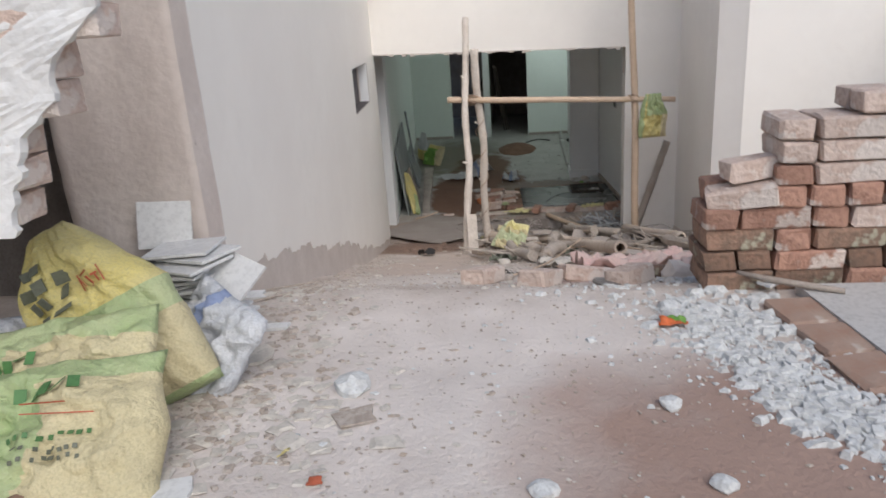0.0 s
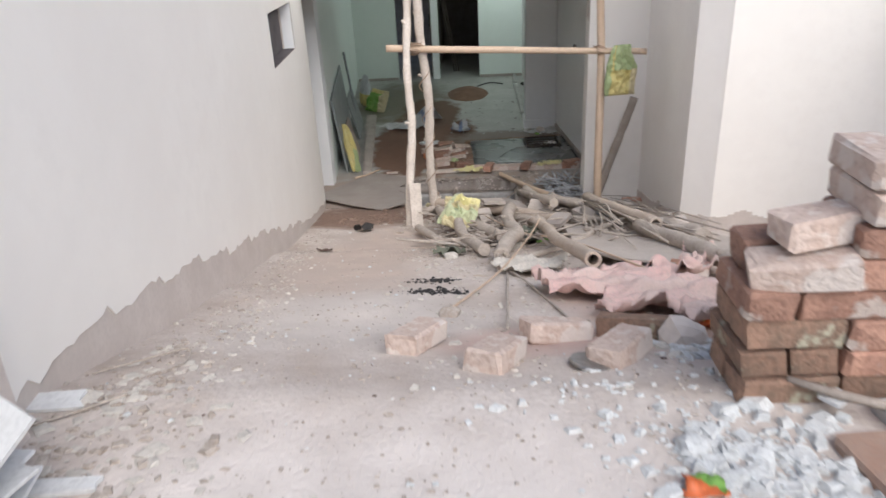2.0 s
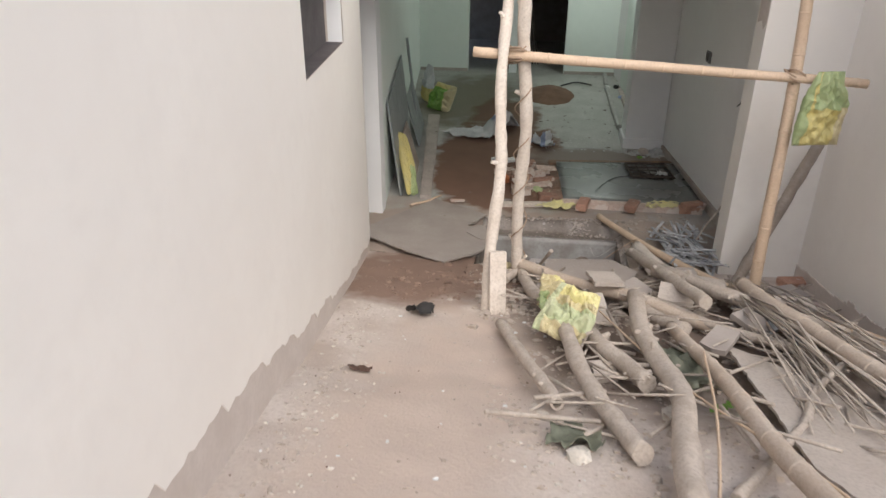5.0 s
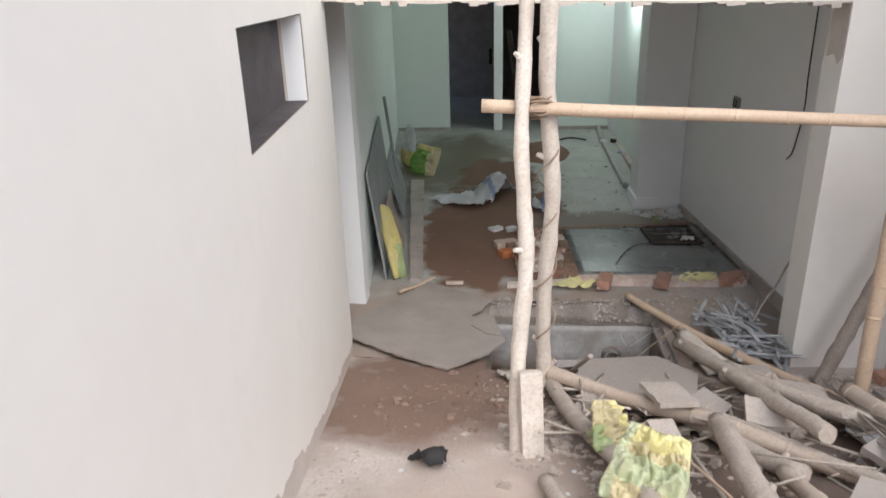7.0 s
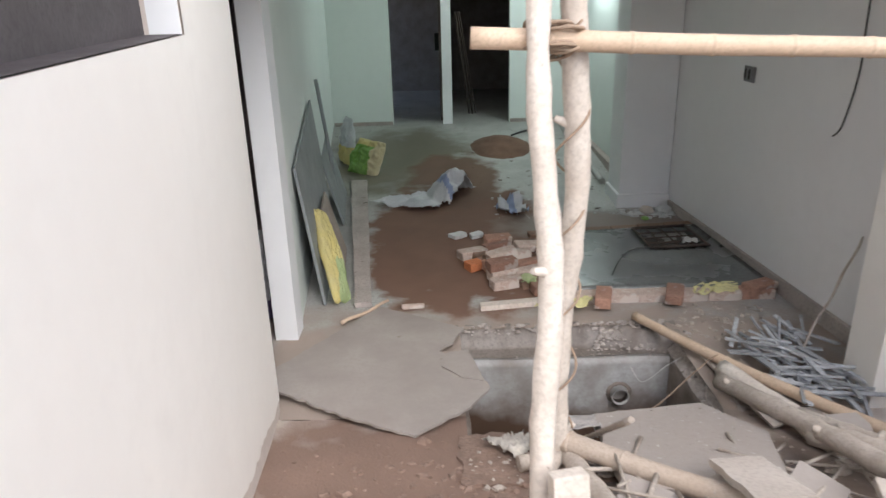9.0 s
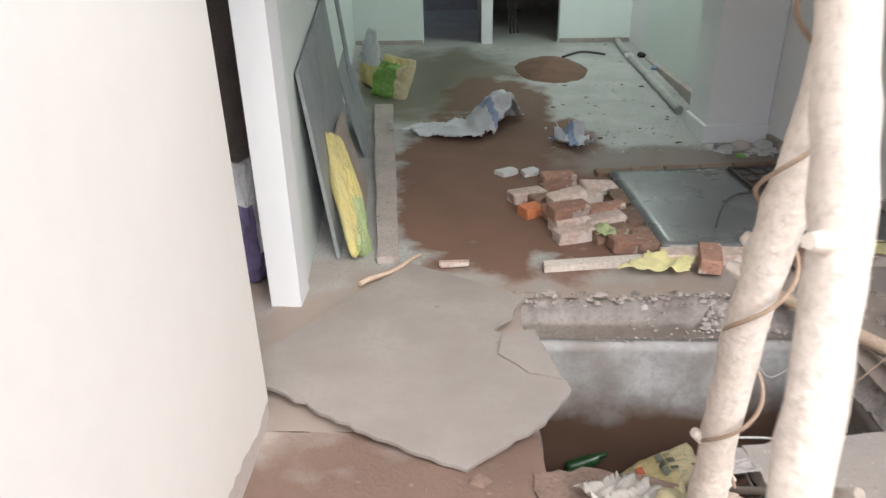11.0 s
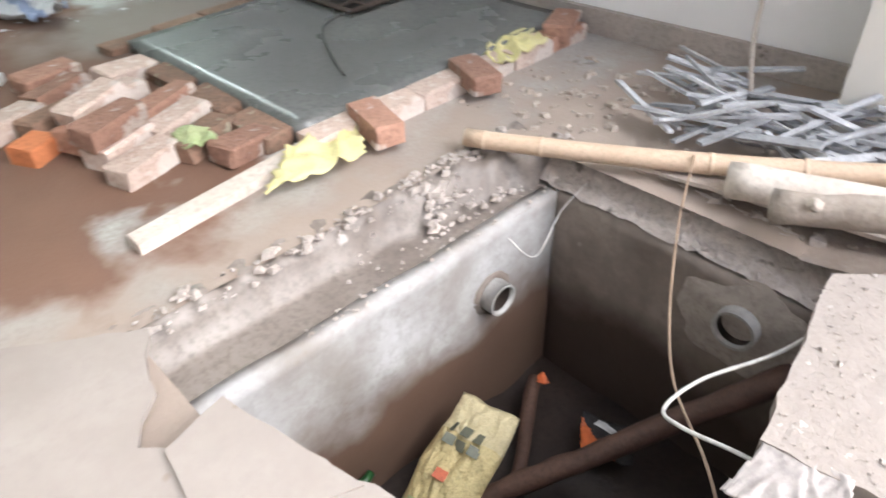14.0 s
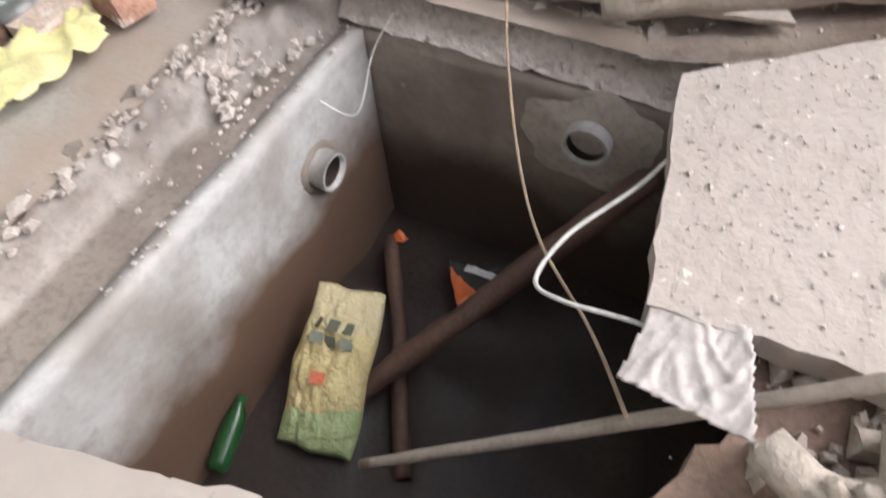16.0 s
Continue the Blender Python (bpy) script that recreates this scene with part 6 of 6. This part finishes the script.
grate = tagged(part("iron_grate", bm, IRON), "square rusty iron grate frame in the wet slab", "grate")
for k in range(1, 4):
    for a, b in ((frame_pts[0].lerp(frame_pts[1], k / 4), frame_pts[3].lerp(frame_pts[2], k / 4)), (frame_pts[0].lerp(frame_pts[3], k / 4), frame_pts[1].lerp(frame_pts[2], k / 4))):
        bm = bmesh.new()
        tube(bm, [(a.x, a.y, 0.036), (b.x, b.y, 0.036)], 0.007, 6)
        part("bar", bm, IRON, grate)
# flat near-black sheet, painted shade in place of a hollow
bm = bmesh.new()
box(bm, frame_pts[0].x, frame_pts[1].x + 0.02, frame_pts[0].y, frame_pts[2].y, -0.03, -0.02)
part("grate_pit", bm, MUD_AND_SHADE, slab, "near-black sheet painting the shade under the grate")
tagged(crumpled("white_scrap", [(1.92, 10.08), (2.04, 10.06), (2.06, 10.15), (1.96, 10.18)], SKYWHITE, 22, 0.012, 0, 0.04, 14, base=0.05), "crumpled white scrap on the grate", "scrap")
wire("thin_wire", [(1.68, 10.03, 0.045), (1.48, 9.98, 0.042), (1.33, 9.75, 0.042), (1.22, 9.50, 0.042)], 0.004, CABLE_DARK, "thin dark wire on the wet slab")

surround = empty("brick_surround", pose(1.5, 9.2, -0.03))
tagged(surround, "rough brick kerb round the wet cement slab", "brick kerb")
bpy.context.view_layer.update()
rng = random.Random(31)
for k in range(6):
    x = 0.98 + k * 0.235
    brick(rng.choice(PALE_M + RED_M), pose(x, 9.245 + rng.uniform(-0.01, 0.01), -0.05, 0, 0, rng.uniform(-3, 3)), surround)
for x, y, rz in ((1.08, 9.15, 75), (1.57, 9.18, 70), (2.18, 9.26, 25)):
    brick(RED_M[int(x * 7) % 5], pose(x, y, -0.01, 0, 0, rz), surround)
for k in range(6):
    brick(rng.choice(MOSS_M), pose(0.86 + k * 0.245, 10.54 + 0.026 * k, -0.055, 0, 0, rng.uniform(-3, 3) + 5), surround)
for k in range(3):
    brick(rng.choice(MOSS_M), pose(0.82, 9.45 + 0.3 * k, -0.05, 0, 0, 94), surround)
kerb = flat_board("kerb_board", [(0.25, 9.12), (0.25, 9.19), (1.00, 9.30), (1.02, 9.23)], 0.035, PALE_POLE, "pale wooden board along the brick kerb", lift=0.0)
tagged(crumpled("yellow_sheet", [(0.60, 9.06), (0.95, 9.04), (1.03, 9.20), (0.80, 9.24)], PALE_YELLOW, 23, 0.012, 0.03, 0.035, 12, pleat=0.2), "torn yellow plastic sheet on the kerb", "plastic sheet")
tagged(crumpled("yellow_sheet", [(1.70, 9.16), (2.00, 9.18), (2.06, 9.34), (1.74, 9.32)], PALE_YELLOW, 24, 0.012, 0.04, 0.035, 12, pleat=0.4), "torn yellow plastic sheet on the kerb", "plastic sheet")
ORANGE_HALF = brick_mesh("brick", 78, material("fresh_orange_brick", (0.62, 0.22, 0.09), 0.9), (0.13, 0.105, 0.07))
pile = [(0.47, 10.40, 12, 0, 0), (0.45, 10.22, 18, 0, 0), (0.70, 10.22, 16, 1, 0), (0.36, 10.02, 20, 2, 0), (0.58, 10.04, 20, 1, 0), (0.46, 9.88, 22, 1, 1), (0.42, 9.84, 22, 0, 0), (0.69, 9.86, 14, 0, 0), (0.45, 9.68, 24, 1, 0), (0.66, 9.70, 18, 1, 0), (0.245, 9.86, 30, 2, 0), (0.46, 9.53, 20, 1, 0), (0.74, 9.40, 12, 0, 0), (0.66, 9.54, 20, 2, 0), (0.24, 10.10, 24, 1, 0), (0.44, 9.70, 20, 0, 1)]
tagged(crumpled("green_scrap", [(0.56, 9.44), (0.66, 9.42), (0.68, 9.54), (0.58, 9.56)], GREEN, 37, 0.012, 0.055, 0.05, 12), "scrap of green plastic among the tossed bricks", "scrap")
for k, (x, y, rz, p, lay) in enumerate(pile):
    ob = new("loose_brick", ORANGE_HALF if k == 10 else (RED_M, PALE_M, MOSS_M)[p][k % 4])
    ob.matrix_world = pose(x, y, gz(x, y) - 0.005 + 0.074 * lay, random.Random(k).uniform(-6, 6), random.Random(k + 50).uniform(-6, 6), rz)
    tagged(ob, "red brick tossed beside the wet slab", "brick", "bricks tossed beside the wet slab")
for x, y in ((0.13, 10.55), (0.30, 10.56)):
    chip_plate(x, y, 0.13, 0.09, 0.03, 30, TILE, "white broken tile on the brown sand")

# ---------- along the inner left wall ----------
def leaning_panel(name, y0, y1, h, foot, mat, label, t=0.018, skew=0.0, top=0.0, rise=0.0):
    bm = bmesh.new()
    pts = [(ilx(y0) + foot, y0, gz(0, y0)), (ilx(y1) + foot, y1, gz(0, y1)), (ilx(y1) + 0.012 + top, y1 + skew, h + rise + gz(0, y1)), (ilx(y0) + 0.012 + top, y0 + skew, h + gz(0, y0))]
    a, b = [bm.verts.new(p) for p in pts], [bm.verts.new((p[0] + t, p[1], p[2] + t * 0.3)) for p in pts]
    bm.faces.new(b)
    bm.faces.new(a[::-1])
    for k in range(4):
        bm.faces.new((a[k], a[(k + 1) % 4], b[(k + 1) % 4], b[k]))
    bmesh.ops.recalc_face_normals(bm, faces=bm.faces)
    return tagged(part(name, bm, mat), label, "panel", "panels leaning on the inner wall")


leaning_panel("leaning_slab", 9.28, 10.9, 0.98, 0.13, SLATE, "grey stone panel leaning on the inner wall", rise=0.17)
leaning_panel("leaning_slab", 10.95, 11.9, 0.6, 0.22, SLATE, "darker grey panel leaning on the others", top=0.05)
leaning_panel("leaning_slab", 9.9, 10.35, 0.5, 0.25, PLANK, "narrow grey panel leaning on the others", top=0.1)
pole("leaning_batten", (ilx(11.3) + 0.2, 11.3, gz(0, 11.3)), (ilx(11.7) + 0.03, 11.7, 1.22), 0.018, 0.018, SLATE, 0.0, 71, label="grey batten leaning on the inner wall", category="batten")
ys = sack("yellow_sack", axes_at((-0.70, 9.30, -0.03), (-0.20, 0.47, 0.56), (0.9, -0.3, 0.35)), 0.21, 0.74, 0.11, [YELLOW, GREEN], lambda u, v: 1 if v < 0.45 and u > 0.2 + 0.5 * v else 0, 17, 0.35, 0.03)
tagged(ys, "long yellow and green plastic sack leaning on the panels", "sack")
bm = bmesh.new()
pts = [(-0.61, 9.24), (-0.50, 9.24), (-0.80, 12.2), (-0.97, 12.2)]
a, b = [bm.verts.new((x, y, gz(x, y) - 0.02)) for x, y in pts], [bm.verts.new((x, y, gz(x, y) + 0.035)) for x, y in pts]
bm.faces.new(b)
for k in range(4):
    bm.faces.new((a[k], a[(k + 1) % 4], b[(k + 1) % 4], b[k]))
bmesh.ops.recalc_face_normals(bm, faces=bm.faces)
bmesh.ops.subdivide_edges(bm, edges=list(bm.edges), cuts=14, use_grid_fill=True)
for v in bm.verts:
    v.co += Vector((noise.noise(v.co * 9), noise.noise(v.co * 9 + Vector((4, 0, 0))), 0.5 * noise.noise(v.co * 14))) * 0.014
tagged(part("cement_curb", bm, CONCRETE), "low rough cement curb beside the sand", "curb", kind="structure")
gs = sack("green_sack", pose(-0.90, 12.55, 0.05, -30, 6, -30), 0.40, 0.42, 0.22, [BRIGHT_GREEN, CREAM, YELLOW], lambda u, v: 1 if u > 0.72 else (2 if v > 0.8 else 0), 19, 0.1, 0.07)
tagged(gs, "bright green plastic sack slumped at the inner wall", "sack")
gs2 = sack("pale_sack", pose(-1.12, 12.95, 0.09, -8, 0, -60), 0.30, 0.55, 0.14, [WHITE_BAG, YELLOW], lambda u, v: 1 if v < 0.4 else 0, 23, 0.3, 0.05)
tagged(gs2, "pale plastic sack leaning behind the green one", "sack")
tagged(crumpled("white_sack", [(-0.70, 11.50), (-0.34, 11.66), (-0.12, 11.75), (0.0, 11.95), (0.16, 12.05), (0.36, 11.86), (0.22, 11.55), (0.08, 11.36), (0.0, 11.42), (-0.02, 11.22), (-0.30, 11.30)], WHITE_BAG, 27, 0.016, 0.006, 0.05, 6, print_mat=[BLUE_PRINT], print_fn=lambda x, y: 1 if abs(x + 0.5 * (y - 11.6) - 0.02) < 0.03 else 0, pleat=0.5, bulge=(0.13, 11.64, 0.26, 0.24)), "slumped white plastic sack with faded blue print", "sack")
tagged(crumpled("blue_white_cloth", [(0.52, 11.2), (0.72, 11.0), (0.82, 11.1), (0.76, 11.35), (0.6, 11.4)], WHITE_BAG, 28, 0.02, 0.01, 0.13, 8, print_mat=[BLUE_PRINT], print_fn=lambda x, y: 1 if math.sin(x * 40) > 0.5 else 0), "crumpled blue and white plastic bag", "bag")
# sand heap
bm = bmesh.new()
g = [[None] * 25 for _ in range(25)]
for i in range(25):
    for j in range(25):
        u, v = (i - 12) / 12, (j - 12) / 12
        r = math.hypot(u, v)
        x, y = 0.76 + 0.42 * u, 13.5 + 0.6 * v
        z = 0.13 * max(0, 1 - r ** 1.6) + 0.012 * noise.noise((x * 9, y * 9, 1)) * (r < 1) - 0.02
        g[i][j] = bm.verts.new((x, y, gz(x, y) + z))
for i in range(24):
    for j in range(24):
        bm.faces.new((g[i][j], g[i + 1][j], g[i + 1][j + 1], g[i][j + 1])).smooth = True
tagged(part("sand_mound", bm, SAND), "low heap of damp brown sand on the floor", "sand heap")
# drain channel pipe pieces along the far right
for k, (a, b) in enumerate((((1.70, 11.95), (1.68, 13.85)), ((1.68, 14.0), (1.70, 14.75)))):
    pole("floor_pipe", (*a, gz(*a) + 0.03), (*b, gz(*b) + 0.03), 0.035, 0.035, PVC, 0.0, 81 + k, label="grey pipe laid along the floor", category="pipe", group="pipes along the floor")
stone(1.68, 13.92, 0.055, SKYWHITE, "white pipe elbow lump at the pipe joint", 31, 0.8, "pipe_elbow", "pipe")
stone(1.86, 13.45, 0.05, BLUE_PRINT, "small blue bundle on the floor", 32, 0.5, "blue_bundle", "bundle")
stone(1.84, 14.0, 0.05, BLACK, "small dark lump on the floor", 33, 0.7, "dark_lump", "lump")
stone(1.92, 11.05, 0.07, CEMENT, "broken plaster lump at the pillar foot", 34, 0.6, "plaster_lump", "rubble")
stone(2.08, 11.08, 0.08, CHIP, "white plaster lump at the pillar foot", 35, 0.5, "plaster_lump", "rubble")
stone(1.85, 10.88, 0.035, BRIGHT_GREEN, "small green scrap at the pillar foot", 36, 0.5, "green_scrap", "scrap")
wire("black_hose", [on(0.95, 14.0), on(1.2, 14.2, 0.02), on(1.45, 14.1)], 0.012, CABLE_DARK, "short black hose on the far floor", "hose")
# leaning rods in the far doorway
for k in range(3):
    pole("leaning_rod", (0.46 + 0.05 * k, 15.6, 0.2), (0.26 + 0.03 * k, 15.2, 1.7), 0.012, 0.012, IRON, 0.01, 91 + k, label="thin dark rod leaning in the back room", category="rod", group="rods in the back room")
# door leaf in the first doorway
dr = empty("door_1")
tagged(dr, "brown door leaf standing open in the far doorway", "door", kind="structure")
bm = bmesh.new()
box(bm, 0.02, 0.055, 14.97, 15.75, 0.22, 2.28)
part("leaf", bm, DOORWOOD, dr)
bm = bmesh.new()
box(bm, -0.04, 0.02, 15.55, 15.58, 1.15, 1.4)
part("door_handle", bevelled(bm, 0.006), BLACK, dr, "black door handle")
bm = bmesh.new()
for x0, x1 in ((0.06, 0.185), ):
    box(bm, x0 - 0.005, x1 + 0.002, FARY - 0.03, FARY - 0.004, 0.15, 2.3)
tagged(part("trim", bm, PLAIN_WHITE), "white post between the far doorways", "trim", kind="structure")
# wiring and switch plate on the right inner wall
sw = empty("switch_plate")
tagged(sw, "small grey switch box with four modules on the wall", "switch")
bm = bmesh.new()
box(bm, irx(10.05) - 0.014, irx(10.05) + 0.004, 9.97, 10.13, 1.31, 1.42)
part("plate", bevelled(bm, 0.003), SWITCH, sw)
for k in range(4):
    bm = bmesh.new()
    box(bm, irx(10.05) - 0.019, irx(10.05) - 0.010, 9.985 + 0.035 * k, 10.012 + 0.035 * k, 1.33, 1.40)
    part("module", bm, BLACK if k % 2 else SWITCH, sw)
wire("hanging_cable", [(irx(8.9) - 0.01, 8.92, 2.7), (irx(8.9) - 0.012, 8.90, 2.15), (irx(8.9) - 0.02, 8.87, 1.75), (irx(8.9) - 0.012, 8.87, 1.5), (irx(8.9) - 0.02, 8.93, 1.2), (irx(9) - 0.03, 8.98, 1.12)], 0.005, CABLE_DARK, "dark electric cable hanging down the wall", "cable")
pole("leaning_stick", (2.02, 8.35, 0.02), (irx(8.6) - 0.01, 8.6, 0.62), 0.008, 0.007, BARK, 0.02, 95, label="thin stick leaning on the wall", category="stick")
# torn plaster patch on the entrance pillar
bm = bmesh.new()
rng = random.Random(2)
pts = [(0, 8.08, 2.26), (0, 7.87, 2.26), (0, 7.865, 1.98), (0, 7.92, 1.93), (0, 7.98, 1.985), (0, 8.08, 1.96)]
vs = [bm.verts.new((2.116, y, z)) for _, y, z in pts]
bm.faces.new(vs)
tagged(part("bare_patch", bm, CEMENT), "bare cement patch where plaster fell off the pillar", "plaster patch", kind="structure")
# rag in the side passage
pr = sack("hanging_cloth", pose(-1.20, 9.02, -0.02, 0, 0, 30), 0.3, 0.62, 0.16, [PURPLE, WHITE_BAG], lambda u, v: 1 if v > 0.7 or (u > 0.6 and v > 0.3) else 0, 33, 0.4, 0.05)
tagged(pr, "purple and white cloth bundle in the side passage", "cloth")
STEP_BROWN = material("dusty_brown_step", (0.40, 0.29, 0.235), 0.8)
steps_thing = empty("passage_stair")
tagged(steps_thing, "dim brown stair steps in the side passage", "stair", kind="structure")
for k in range(6):
    bm = bmesh.new()
    box(bm, -1.55 - 0.25 * k, -1.3 - 0.25 * k, 8.06, 9.59, -0.05, 0.15 + 0.18 * k)
    part("step", bm, STEP_BROWN, steps_thing)
